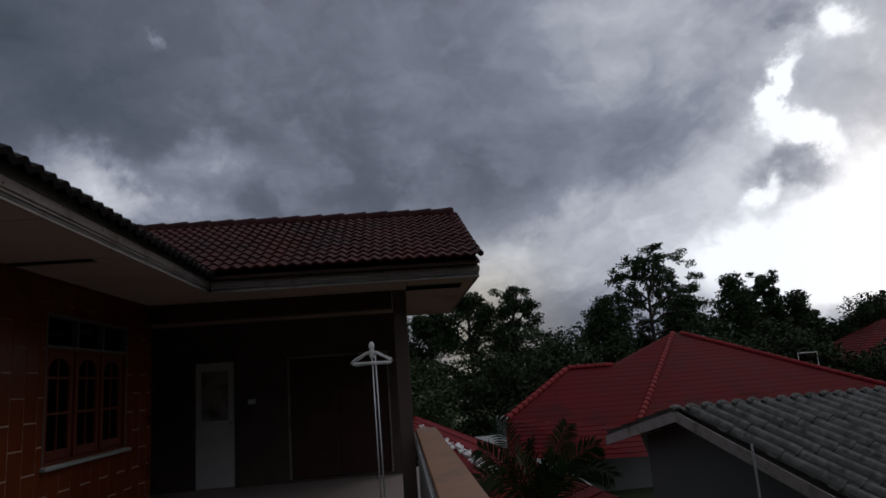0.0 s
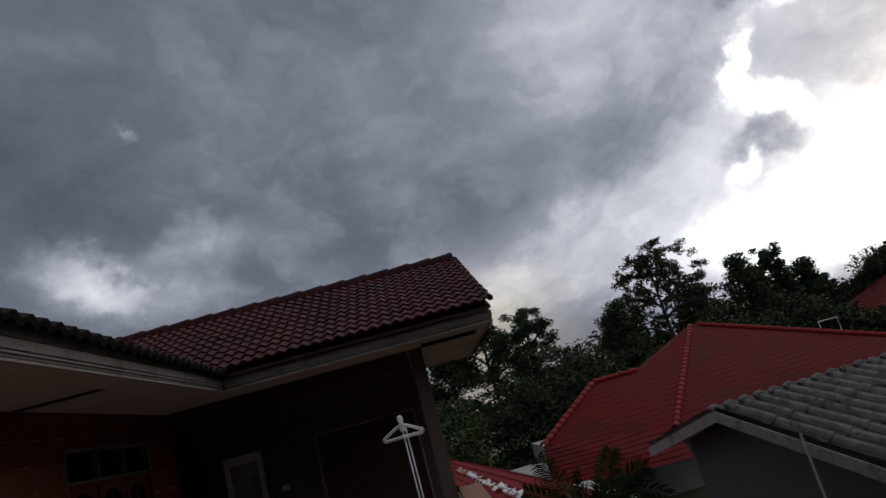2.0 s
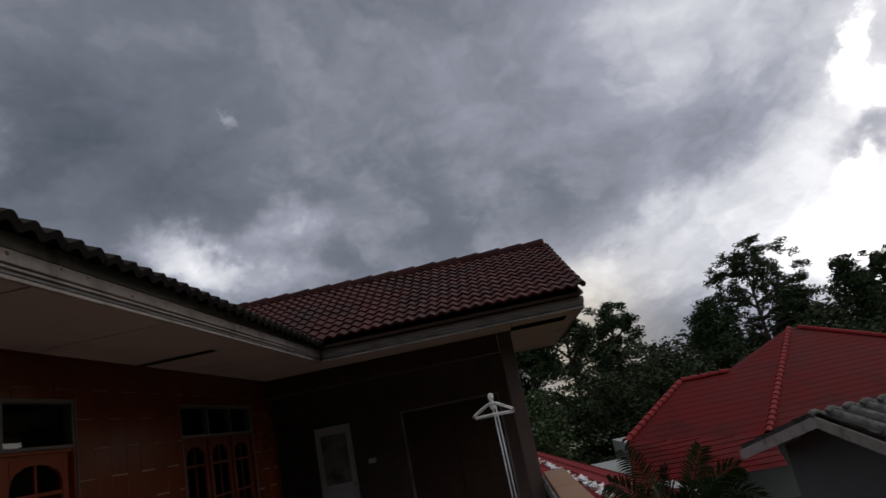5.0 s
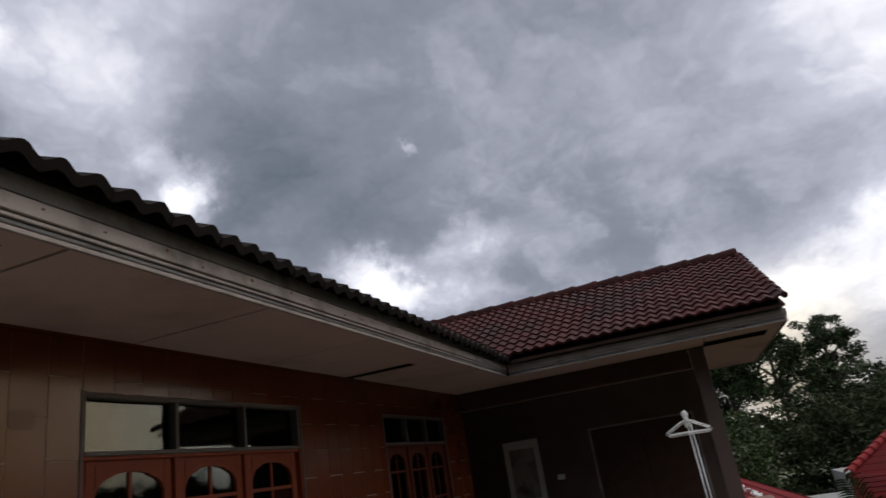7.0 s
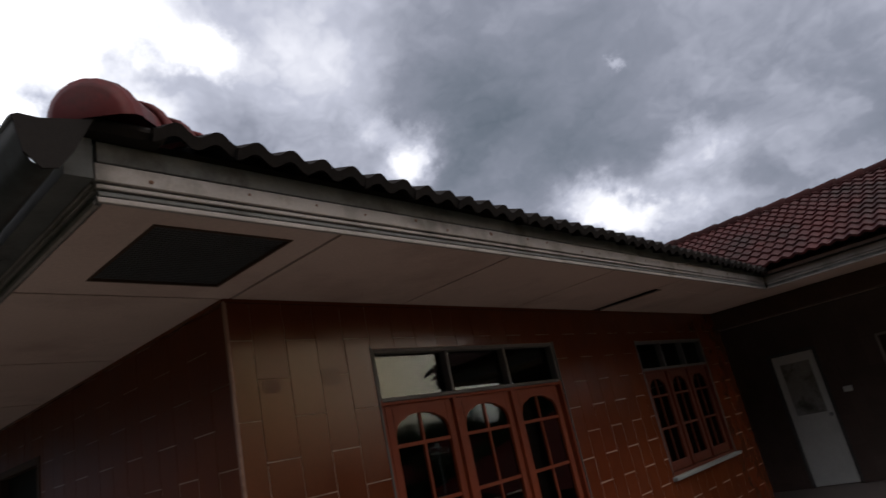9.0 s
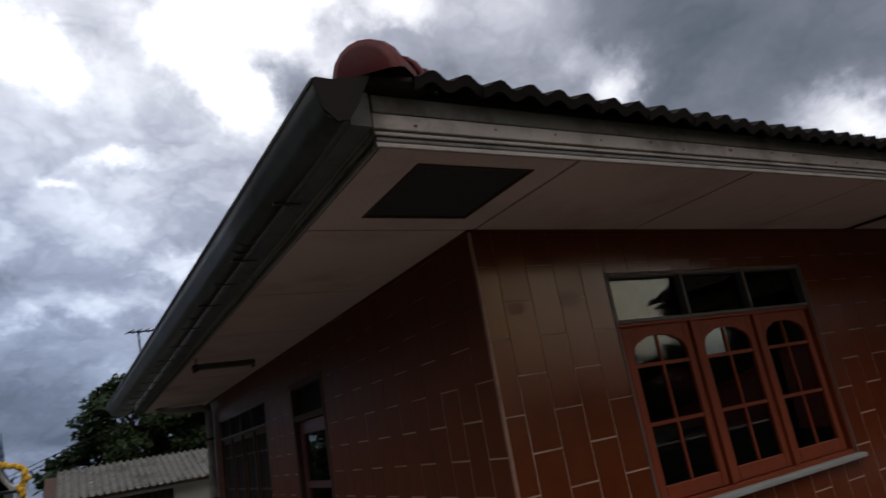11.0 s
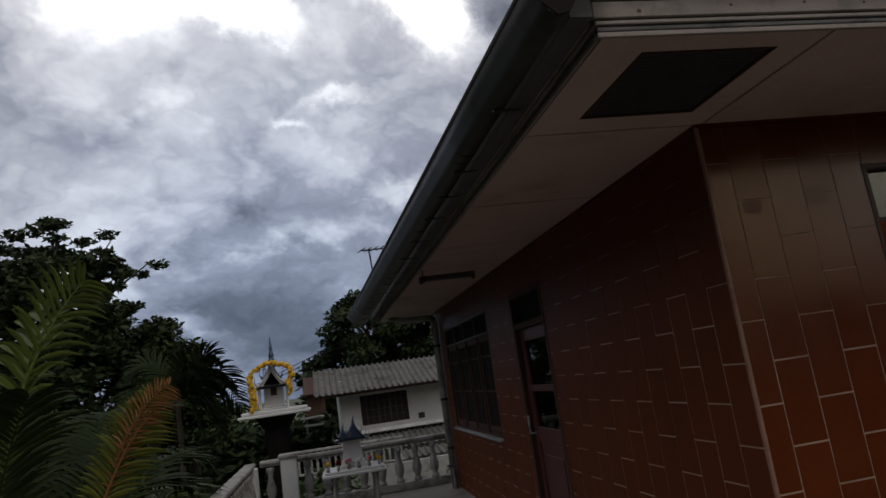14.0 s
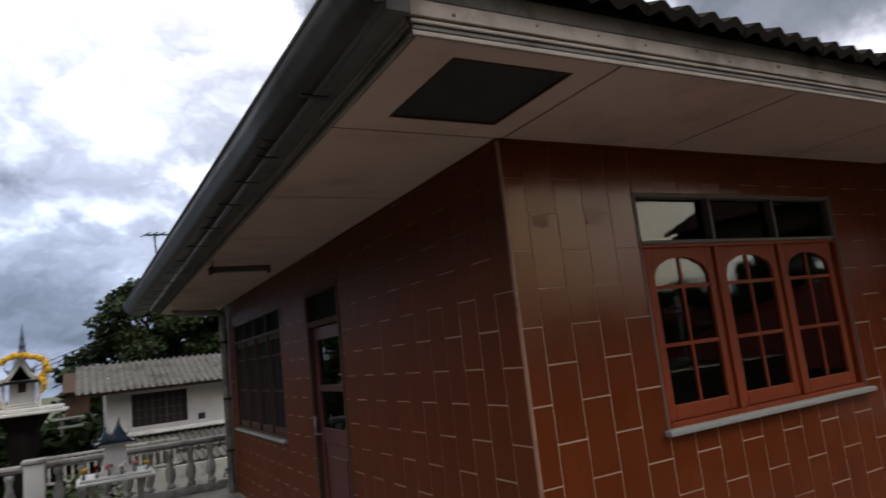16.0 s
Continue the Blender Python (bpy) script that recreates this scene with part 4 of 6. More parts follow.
# ---- things fixed to the house ----
def drain_pipe():
    p = thing("drain_pipe", (-0.06, 8.3, TERRACE), "grey plastic drain pipe at the far house corner", "pipe")
    bm = bmesh.new()
    tube(bm, [(-0.8, 8.55, 2.62), (-0.6, 8.5, 2.52), (-0.15, 8.3, 2.5), (-0.075, 8.26, 2.42), (-0.075, 8.26, TERRACE)], 0.058, 10)
    part("pipe", bm, M_STONE, p, smooth=True)
    for z in (2.0, 1.1, 0.3):
        bm = bmesh.new()
        tube(bm, [(-0.075, 8.26, z - 0.02), (-0.075, 8.26, z + 0.02)], 0.064, 10)
        part("clip", bm, M_METAL, p)
    tap = thing("garden_tap", (-0.15, 8.1, -0.1), "grey tap and valve on a short pipe", "tap")
    bm = bmesh.new()
    tube(bm, [(-0.1, 8.1, TERRACE), (-0.1, 8.1, -0.02), (-0.2, 8.05, 0.0), (-0.24, 8.03, -0.06)], 0.018, 8)
    part("pipe", bm, M_STONE, tap)
    bm = bmesh.new()
    lathe(bm, [(0.02, 0), (0.05, 0.015), (0.05, 0.03), (0.02, 0.045)], 10, (-0.16, 8.07, 0.02))
    part("handle", bm, M_BLUE, tap)


drain_pipe()


def antenna():
    a = thing("tv_antenna", (-0.9, 9.0, 2.95), "thin television antenna on a mast above the roof edge", "antenna")
    bm = bmesh.new()
    tube(bm, [(-0.9, 9.0, 2.8), (-0.98, 9.0, 3.95)], 0.016, 8)
    part("mast", bm, M_METAL, a)
    bm = bmesh.new()
    tube(bm, [(-1.15, 8.9, 3.93), (-0.45, 9.15, 3.99)], 0.014, 8)
    part("boom", bm, M_METAL, a)
    for i in range(6):
        x = -1.12 + i * 0.12
        bm = bmesh.new()
        tube(bm, [(x - 0.06, 8.9 + i * 0.04 + 0.17, 3.94 + i * 0.01), (x + 0.06, 8.9 + i * 0.04 - 0.17, 3.94 + i * 0.01)], 0.009, 6)
        part("rod", bm, M_METAL, a)


antenna()


def batten_lamp():
    b = thing("batten_lamp", (-0.55, 4.2, SOFFIT), "old grey batten lamp fixed across the side soffit", "lamp")
    part("body", boxes((-0.88, 4.14, 2.545, -0.25, 4.24, 2.6), bevel=0.006), M_FRAME, b)
    part("end_socket", boxes((-0.88, 4.16, 2.52, -0.85, 4.22, 2.544), bevel=0.003), M_FRAME, b)
    part("end_socket", boxes((-0.28, 4.16, 2.52, -0.25, 4.22, 2.544), bevel=0.003), M_FRAME, b)
    p = thing("bulb_holder", (-1.02, 3.75, SOFFIT), "small dark bulb holder hanging at the eave", "lamp")
    bm = bmesh.new()
    tube(bm, [(-0.91, 3.75, 2.6), (-0.91, 3.75, 2.54)], 0.006, 6)
    part("cord", bm, M_DARKWOOD, p)
    bm = bmesh.new()
    lathe(bm, [(0.012, 0.0), (0.028, 0.015), (0.03, 0.05), (0.014, 0.07)], 10, (-0.91, 3.75, 2.47))
    part("holder", bm, M_DARKWOOD, p)


batten_lamp()


# ---- clothes stand ----
def clothes_stand():
    s = thing("clothes_stand", (4.4, -2.82, TERRACE), "white metal clothes-drying stand with a hanger on its top", "clothes stand")
    x, y = 4.4, -2.8
    for dy, dx in ((0.0, 0.0), (-0.045, 0.03)):
        bm = bmesh.new()
        tube(bm, [(x + dx * 1.5, y + dy * 0.8 - 0.02, TERRACE + 0.03), (x + dx, y + dy * 0.6, 1.72)], 0.007, 8)
        part("pole", bm, M_STEEL, s, smooth=True)
    bm = bmesh.new()
    lathe(bm, [(0.018, 0.0), (0.024, 0.02), (0.02, 0.08), (0.028, 0.1), (0.022, 0.13), (0.008, 0.14)], 10, (x, y, 1.69))
    part("knob", bm, M_WHITE, s)
    for k in range(3):
        bm = bmesh.new()
        a = radians(20 + 120 * k)
        tube(bm, [(x, y, TERRACE + 0.28), (x + 0.32 * math.cos(a), y + 0.32 * math.sin(a), TERRACE)], 0.011, 8)
        part("leg", bm, M_STEEL, s)
    h = thing("hanger", (x, y, 1.69), "white plastic clothes hangers hooked on the stand top", "hanger")
    for yaw, dz in ((92, 0.0), (70, -0.012), (118, 0.008)):
        c, n = math.cos(radians(yaw)), math.sin(radians(yaw))
        bm = bmesh.new()
        pts = [(0, 1.79), (0.012, 1.765), (0, 1.745), (0.05, 1.735), (0.17, 1.675), (0.185, 1.655), (0.17, 1.645), (0, 1.648), (-0.17, 1.645), (-0.185, 1.655), (-0.17, 1.675), (-0.05, 1.735), (0, 1.745)]
        tube(bm, [(x - 0.02 + c * u, y + n * u, z + dz) for u, z in pts], 0.0048, 6)
        part("wire", bm, M_WHITE, h, smooth=True)


clothes_stand()


# ---- balustrade round the terrace ----
BX, BY, RAIL = -3.37, 8.95, 0.5


def baluster_mesh():
    bm = bmesh.new()
    lathe(bm, [(0.07, 0.0), (0.07, 0.05), (0.042, 0.07), (0.048, 0.10), (0.08, 0.18), (0.083, 0.24), (0.06, 0.34), (0.036, 0.45), (0.05, 0.475), (0.04, 0.50), (0.065, 0.53), (0.065, 0.60)], 12)
    return mesh_of("baluster", bm, M_STONE, smooth=True)


BALUSTER = baluster_mesh()


def balustrade(name, a, b, label):
    a, b = Vector(a), Vector(b)
    base = thing(name, (a.x, a.y, TERRACE), label, "balustrade", "terrace balustrades")
    d = (b - a).normalized()
    s = Vector((-d.y, d.x, 0))

    def run(z0, z1, half, bev):
        bm = bmesh.new()
        box(bm, 0, -half, z0, (b - a).length, half, z1, bevel=bev)
        bmesh.ops.transform(bm, matrix=Matrix(((d.x, s.x, 0, a.x), (d.y, s.y, 0, a.y), (0, 0, 1, 0), (0, 0, 0, 1))), verts=bm.verts)
        return bm

    part("handrail", run(RAIL - 0.07, RAIL, 0.09, 0.018), M_STONE, base)
    part("rail_moulding", run(RAIL - 0.10, RAIL - 0.071, 0.06, 0.006), M_STONE, base)
    part("bottom_rail", run(TERRACE, TERRACE + 0.13, 0.08, 0.012), M_STONE, base)
    n = int((b - a).length / 0.31)
    for i in range(n):
        p = a + d * (0.16 + 0.31 * i)
        ob = new("baluster", BALUSTER)
        ob.parent = base
        ob.location = (p.x - a.x, p.y - a.y, 0.13)
    return base


balustrade("balustrade", (BX, -3.0, 0), (BX, BY - 0.14, 0), "weathered grey cast-stone balustrade along the palm side")
balustrade("balustrade", (BX + 0.14, BY, 0), (-0.02, BY, 0), "weathered grey cast-stone balustrade across the terrace end")
for x, y, w, top in ((BX, BY, 0.10, RAIL - 0.1), (-2.74, BY - 0.22, 0.13, 0.52)):
    p = thing("balustrade_post", (x, y, TERRACE), "white painted square terrace post", "post", "terrace posts")
    part("shaft", boxes((x - w, y - w, TERRACE, x + w, y + w, top), bevel=0.01), M_WHITE, p)
    if w > 0.11:
        part("post_cap", boxes((x - w - 0.03, y - w - 0.03, top, x + w + 0.03, y + w + 0.03, top + 0.06), bevel=0.012), M_STONE, p)


# ---- spirit houses ----
def gable_roof(bm, x, y, z, half_x, half_y, rise, thick=0.02):
    """A curved steep gable roof with its ridge along y."""
    for sx in (-1, 1):
        pts = [(half_x, 0.0), (half_x * 0.62, rise * 0.22), (half_x * 0.3, rise * 0.55), (0.0, rise)]
        for (u0, h0), (u1, h1) in zip(pts, pts[1:]):
            q = [bm.verts.new((x + sx * u, y + w, z + h)) for u, h, w in ((u0, h0, -half_y), (u1, h1, -half_y), (u1, h1, half_y), (u0, h0, half_y))]
            r = [bm.verts.new(v.co - Vector((0, 0, thick))) for v in q]
            bm.faces.new(q)
            bm.faces.new(list(reversed(r)))
            for k in range(4):
                bm.faces.new((q[k], r[k], r[(k + 1) % 4], q[(k + 1) % 4]))
    for w in (-half_y, half_y):
        half = [(half_x, 0.0), (half_x * 0.62, rise * 0.22), (half_x * 0.3, rise * 0.55), (0.0, rise)]
        ring = half + [(-u, h) for u, h in reversed(half[:-1])]
        bm.faces.new([bm.verts.new((x + u, y + w, z + h)) for u, h in ring])
    bmesh.ops.remove_doubles(bm, verts=bm.verts, dist=0.0005)


def large_shrine():
    x, y = -2.95, 9.75
    s = thing("spirit_house", (x, y, GROUND), "white spirit house on a pedestal, draped with yellow marigold garlands", "spirit house", "spirit houses")
    bm = bmesh.new()
    lathe(bm, [(0.30, 0.0), (0.30, 0.15), (0.2, 0.25), (0.15, 0.9), (0.14, 3.3), (0.17, 3.7), (0.20, 3.95), (0.25, 4.2), (0.22, 4.35), (0.32, 4.5), (0.38, 4.6)], 8, (x, y, GROUND))
    part("pedestal", bm, M_NEARBLACK, s, "dark weathered pedestal")
    part("platform", boxes((x - 0.62, y - 0.5, 1.20, x + 0.62, y + 0.5, 1.25), (x - 0.56, y - 0.44, 1.251, x + 0.56, y + 0.44, 1.31), bevel=0.012), M_WHITE, s)
    part("body", boxes((x - 0.17, y - 0.17, 1.31, x + 0.17, y + 0.17, 1.70), (x - 0.24, y - 0.24, 1.31, x + 0.24, y + 0.24, 1.35), (x - 0.20, y - 0.20, 1.351, x + 0.20, y + 0.20, 1.39), bevel=0.008), M_WHITE, s)
    part("doorway", boxes((x - 0.05, y - 0.176, 1.56, x + 0.06, y - 0.171, 1.70)), M_DARKWOOD, s)
    for dx in (-0.24, 0.24):
        bm = bmesh.new()
        lathe(bm, [(0.03, 0), (0.022, 0.03), (0.02, 0.36), (0.03, 0.4)], 8, (x + dx, y - 0.23, 1.35))
        part("column", bm, M_WHITE, s)
    for k, (w, z0, rise, dy, mat) in enumerate(((0.33, 1.70, 0.30, 0.30, M_BLUE), (0.25, 1.74, 0.34, 0.36, M_WHITE), (0.16, 1.86, 0.30, 0.30, M_BLUE))):
        bm = bmesh.new()
        gable_roof(bm, x, y, z0, w, dy, rise)
        part("roof", bm, mat, s)
        for sx in (-1, 1):
            bm = bmesh.new()
            f = y - dy - 0.012
            tube(bm, [(x + sx * w * 1.12, f, z0 + 0.06), (x + sx * w, f, z0), (x + sx * w * 0.62, f, z0 + rise * 0.24), (x + sx * w * 0.3, f, z0 + rise * 0.57), (x, f, z0 + rise + 0.03)], 0.02, 6, 0.012)
            part("bargeboard", bm, M_WHITE if k != 2 else M_BLUE, s, "white carved bargeboard")
            bm = bmesh.new()
            tube(bm, [(x + sx * w, f, z0), (x + sx * (w + 0.05), f, z0 + 0.07), (x + sx * (w + 0.04), f, z0 + 0.17)], 0.014, 6, 0.002)
            part("finial", bm, M_BLUE, s)
    bm = bmesh.new()
    f = y - 0.378
    ring = [(-0.15, 1.75), (0.15, 1.75), (0.06, 1.88), (0.0, 1.98), (-0.06, 1.88)]
    bm.faces.new([bm.verts.new((x + u, f, z)) for u, z in ring])
    bmesh.ops.solidify(bm, geom=bm.faces[:], thickness=0.008)
    part("pediment", bm, M_DARKWOOD, s, "dark carved pediment")
    bm = bmesh.new()
    lathe(bm, [(0.075, 0), (0.08, 0.05), (0.055, 0.08), (0.062, 0.12), (0.045, 0.17), (0.05, 0.22), (0.03, 0.30), (0.032, 0.34), (0.014, 0.44), (0.003, 0.58)], 10, (x, y, 2.08))
    part("spire", bm, M_BLUE, s)
    part("offering_shelf", boxes((x + 0.45, y - 0.52, 1.06, x + 0.86, y - 0.1, 1.09), (x + 0.5, y - 0.5, 0.93, x + 0.84, y - 0.12, 0.96), (x + 0.52, y - 0.3, 0.80, x + 0.56, y - 0.26, 1.2), bevel=0.006), M_STONE, s)
    g = thing("garland", (x, y - 0.42, 1.31), "thick yellow marigold garland arched over the spirit house", "garland")
    rg = random.Random(7)
    strings = (((-0.36, 1.33), (-0.34, 1.55), (-0.38, 1.78), (-0.37, 1.92), (-0.28, 2.03), (-0.12, 2.12), (0.0, 2.14), (0.14, 2.11), (0.29, 2.05), (0.35, 1.95), (0.34, 1.82), (0.25, 1.74)),
               ((-0.36, 1.98), (-0.40, 1.88), (-0.33, 1.74), (-0.31, 1.5), (-0.33, 1.36)),
               ((0.33, 2.0), (0.36, 1.86), (0.30, 1.70), (0.31, 1.52)))
    for k, line in enumerate(strings):
        bm = bmesh.new()
        for p, q in zip(line, line[1:]):
            n = max(2, int(math.hypot(q[0] - p[0], q[1] - p[1]) / 0.03))
            for i in range(n):
                c = Vector((x + p[0] + (q[0] - p[0]) * i / n, y - 0.43 - 0.03 * k, p[1] + (q[1] - p[1]) * i / n))
                r = bmesh.ops.create_icosphere(bm, subdivisions=1, radius=rg.uniform(0.036, 0.06))
                bmesh.ops.translate(bm, vec=c + Vector((rg.uniform(-0.022, 0.022), rg.uniform(-0.03, 0.03), rg.uniform(-0.02, 0.02))), verts=r["verts"])
        part("flower_string", bm, M_YELLOW, g)


large_shrine()


def small_shrine():
    x, y = -1.72, 7.4
    s = thing("spirit_house", (x, y, TERRACE), "small white spirit house with a blue-grey roof on a table", "spirit house", "spirit houses")
    for dx in (-0.3, 0.3):
        for dy in (-0.22, 0.22):
            bm = bmesh.new()
            lathe(bm, [(0.05, 0), (0.05, 0.05), (0.032, 0.09), (0.036, 0.3), (0.028, 0.5), (0.05, 0.57), (0.05, 0.62)], 10, (x + dx, y + dy, TERRACE))
            part("leg", bm, M_STONE, s)
    part("table_top", boxes((x - 0.47, y - 0.36, 0.27, x + 0.47, y + 0.36, 0.31), (x - 0.43, y - 0.32, 0.311, x + 0.43, y + 0.32, 0.35), bevel=0.01), M_WHITE, s)
    bm = bmesh.new()
    for z0, z1, a, b in ((0.35, 0.40, 0.2, 0.2), (0.401, 0.45, 0.17, 0.165), (0.451, 0.72, 0.155, 0.12)):
        vs = box(bm, x - a, y - a * 0.8, z0, x + a, y + a * 0.8, z1)
        for v in vs:
            if v.co.z > z1 - 0.001:
                v.co.x = x + (v.co.x - x) * b / a
    part("body", bm, M_WHITE, s)
    part("cornice", boxes((x - 0.21, y - 0.18, 0.72, x + 0.21, y + 0.18, 0.75), bevel=0.006), M_WHITE, s)
    for w, z0, rise, dy, cx in ((0.25, 0.75, 0.13, 0.2, 0.0), (0.17, 0.78, 0.19, 0.22, 0.03), (0.10, 0.84, 0.2, 0.19, 0.05), (0.08, 0.80, 0.15, 0.24, -0.11)):
        bm = bmesh.new()
        gable_roof(bm, x + cx, y, z0, w, dy, rise)
        part("roof", bm, M_BLUE, s)
        for sx in (-1, 1):
            bm = bmesh.new()
            tube(bm, [(x + cx + sx * w * 0.9, y - dy, z0 + 0.005), (x + cx + sx * (w + 0.02), y - dy - 0.02, z0 + 0.05), (x + cx + sx * (w + 0.01), y - dy - 0.02, z0 + 0.12)], 0.011, 6, 0.002)
            part("finial", bm, M_STONE, s)
        bm = bmesh.new()
        tube(bm, [(x + cx, y - dy, z0 + rise - 0.02), (x + cx + 0.01, y - dy - 0.02, z0 + rise + 0.07)], 0.013, 6, 0.002)
        part("finial", bm, M_BLUE, s)
    rg = random.Random(3)
    cols = (M_YELLOW, M_REDROOF, M_PINK, M_WHITE, M_PINK, M_YELLOW)
    for i, m in enumerate(cols):
        cx, cy = x - 0.38 + 0.15 * i, y - 0.25 + rg.uniform(-0.04, 0.04)
        o = thing("offering_vase", (cx, cy, 0.35), "small offering vase with bright flowers on the table", "vase", "offerings")
        bm = bmesh.new()
        lathe(bm, [(0.018, 0), (0.03, 0.03), (0.016, 0.07), (0.022, 0.085)], 8, (cx, cy, 0.35))
        part("vase", bm, M_STONE, o)
        bm = bmesh.new()
        for k in range(6):
            r = bmesh.ops.create_icosphere(bm, subdivisions=1, radius=rg.uniform(0.018, 0.03))
            bmesh.ops.translate(bm, vec=(cx + rg.uniform(-0.035, 0.035), cy + rg.uniform(-0.03, 0.03), 0.45 + rg.uniform(-0.02, 0.04)), verts=r["verts"])
        part("flowers", bm, m, o)


M_PINK = surface("pink_petals", (0.5, 0.10, 0.16), (0.6, 0.2, 0.25), 20.0, 0.7, 0.1)
small_shrine()


# ---- neighbouring houses ----
def coursed(bm, tri, step, lift=0.035):
    """A roof face in stepped courses: each course's lower edge stands proud."""
    a, b, c = (Vector(p) for p in tri)
    n = (b - a).cross(c - a).normalized()
    if n.z < 0:
        n = -n
    lo, hi = min(a.z, b.z, c.z), max(a.z, b.z, c.z)
    z = lo
    while z < hi - 1e-4:
        poly = [a, b, c]
        for lim, keep_above in ((z, True), (min(z + step, hi), False)):
            out = []
            for p, q in zip(poly, poly[1:] + poly[:1]):
                pin = p.z >= lim - 1e-6 if keep_above else p.z <= lim + 1e-6
                qin = q.z >= lim - 1e-6 if keep_above else q.z <= lim + 1e-6
                if pin:
                    out.append(p)
                if pin != qin and abs(q.z - p.z) > 1e-9:
                    out.append(p.lerp(q, (lim - p.z) / (q.z - p.z)))
            poly = out
        if len(poly) > 2:
            vs = [bm.verts.new(p + n * (lift * (1 - (p.z - z) / step))) for p in poly]
            bm.faces.new(vs)
            low = [v for v in vs if abs(v.co.z - (z + n.z * lift)) < 1e-3]
            if len(low) == 2 and z > lo + 1e-4:
                bm.faces.new((low[1], low[0], bm.verts.new(low[0].co - n * lift), bm.verts.new(low[1].co - n * lift)))
        z += step
    bmesh.ops.remove_doubles(bm, verts=bm.verts, dist=0.0005)


def red_cap(length, r0, r1):
    me = cap_mesh(length, r0, r1).copy()
    me.materials.clear()
    me.materials.append(M_REDCAP)
    return me


M_REDCAP = surface("red_hip_cap", (0.17, 0.011, 0.013), (0.24, 0.020, 0.021), 2.0, 0.75, 0.1, rand=0.2, spec=0.15)
RED_CAP = red_cap(0.44, 0.15, 0.12)


def red_house():
    h = thing("red_roof_house", (27, -14, GROUND), "neighbouring house with a glossy red hipped tile roof", "house", "neighbouring houses")
    P, F, R = (30.06, -16.62, 2.8), (22, -11.35, -0.78), (24.65, -24.7, -0.8)
    L, A, B, K = (23.28, -6.90, -0.26), (27.0, -10.34, 1.40), (27.0, -12.70, 1.40), (36, -10, -0.8)
    for tri in ((P, F, R), (P, B, F), (B, A, F), (A, L, F), (P, R, (38, -21, -0.6)), (P, (38, -21, -0.6), K), (P, K, B), (B, K, A), (A, K, L)):
        bm = bmesh.new()
        coursed(bm, tri, 0.17, 0.008)
        part("roof_slope", bm, M_REDROOF, h)
    bm = bmesh.new()
    low = ((L[0] - 2.6, L[1] + 0.5, -1.5), (F[0] - 2.4, F[1] + 0.6, -1.5))
    coursed(bm, (L, F, low[1]), 0.12, 0.02)
    coursed(bm, (L, low[1], low[0]), 0.12, 0.02)
    part("lean_to_roof", bm, M_REDROOF, h)
    lay_caps(h, F, P, RED_CAP, 0.4)
    lay_caps(h, R, P, RED_CAP, 0.4)
    lay_caps(h, L, A, RED_CAP, 0.4)
    lay_caps(h, A, B, RED_CAP, 0.4)
    part("wall", boxes((25, -20, GROUND, 34, -10.5, -0.7), (23.5, -10.4, GROUND, 34, -8, -0.8)), M_GREYWALL, h)
    bm = bmesh.new()
    tube(bm, [(27.2, -21.0, 0.9), (27.2, -21.0, 1.32), (26.9, -21.7, 1.32), (26.9, -21.7, 0.7)], 0.03, 6)
    part("roof_bracket", bm, M_WHITE, h, "small white frame standing on the hip")


red_house()


def far_red_house():
    h = thing("red_roof_house", (44, -34, GROUND), "farther house with a red hipped roof among trees", "house", "neighbouring houses")
    P, F, R, L, K = (46, -40, 3.3), (40, -31.5, -0.4), (40, -48, -0.4), (44, -30, 0.2), (56, -36, -0.4)
    for tri in ((P, F, R), (P, K, F), (P, R, K)):
        bm = bmesh.new()
        coursed(bm, tri, 0.18)
        part("roof_slope", bm, M_REDROOF, h)
    part("wall", boxes((43, -44, GROUND, 52, -34, -0.4)), M_GREYWALL, h)


far_red_house()


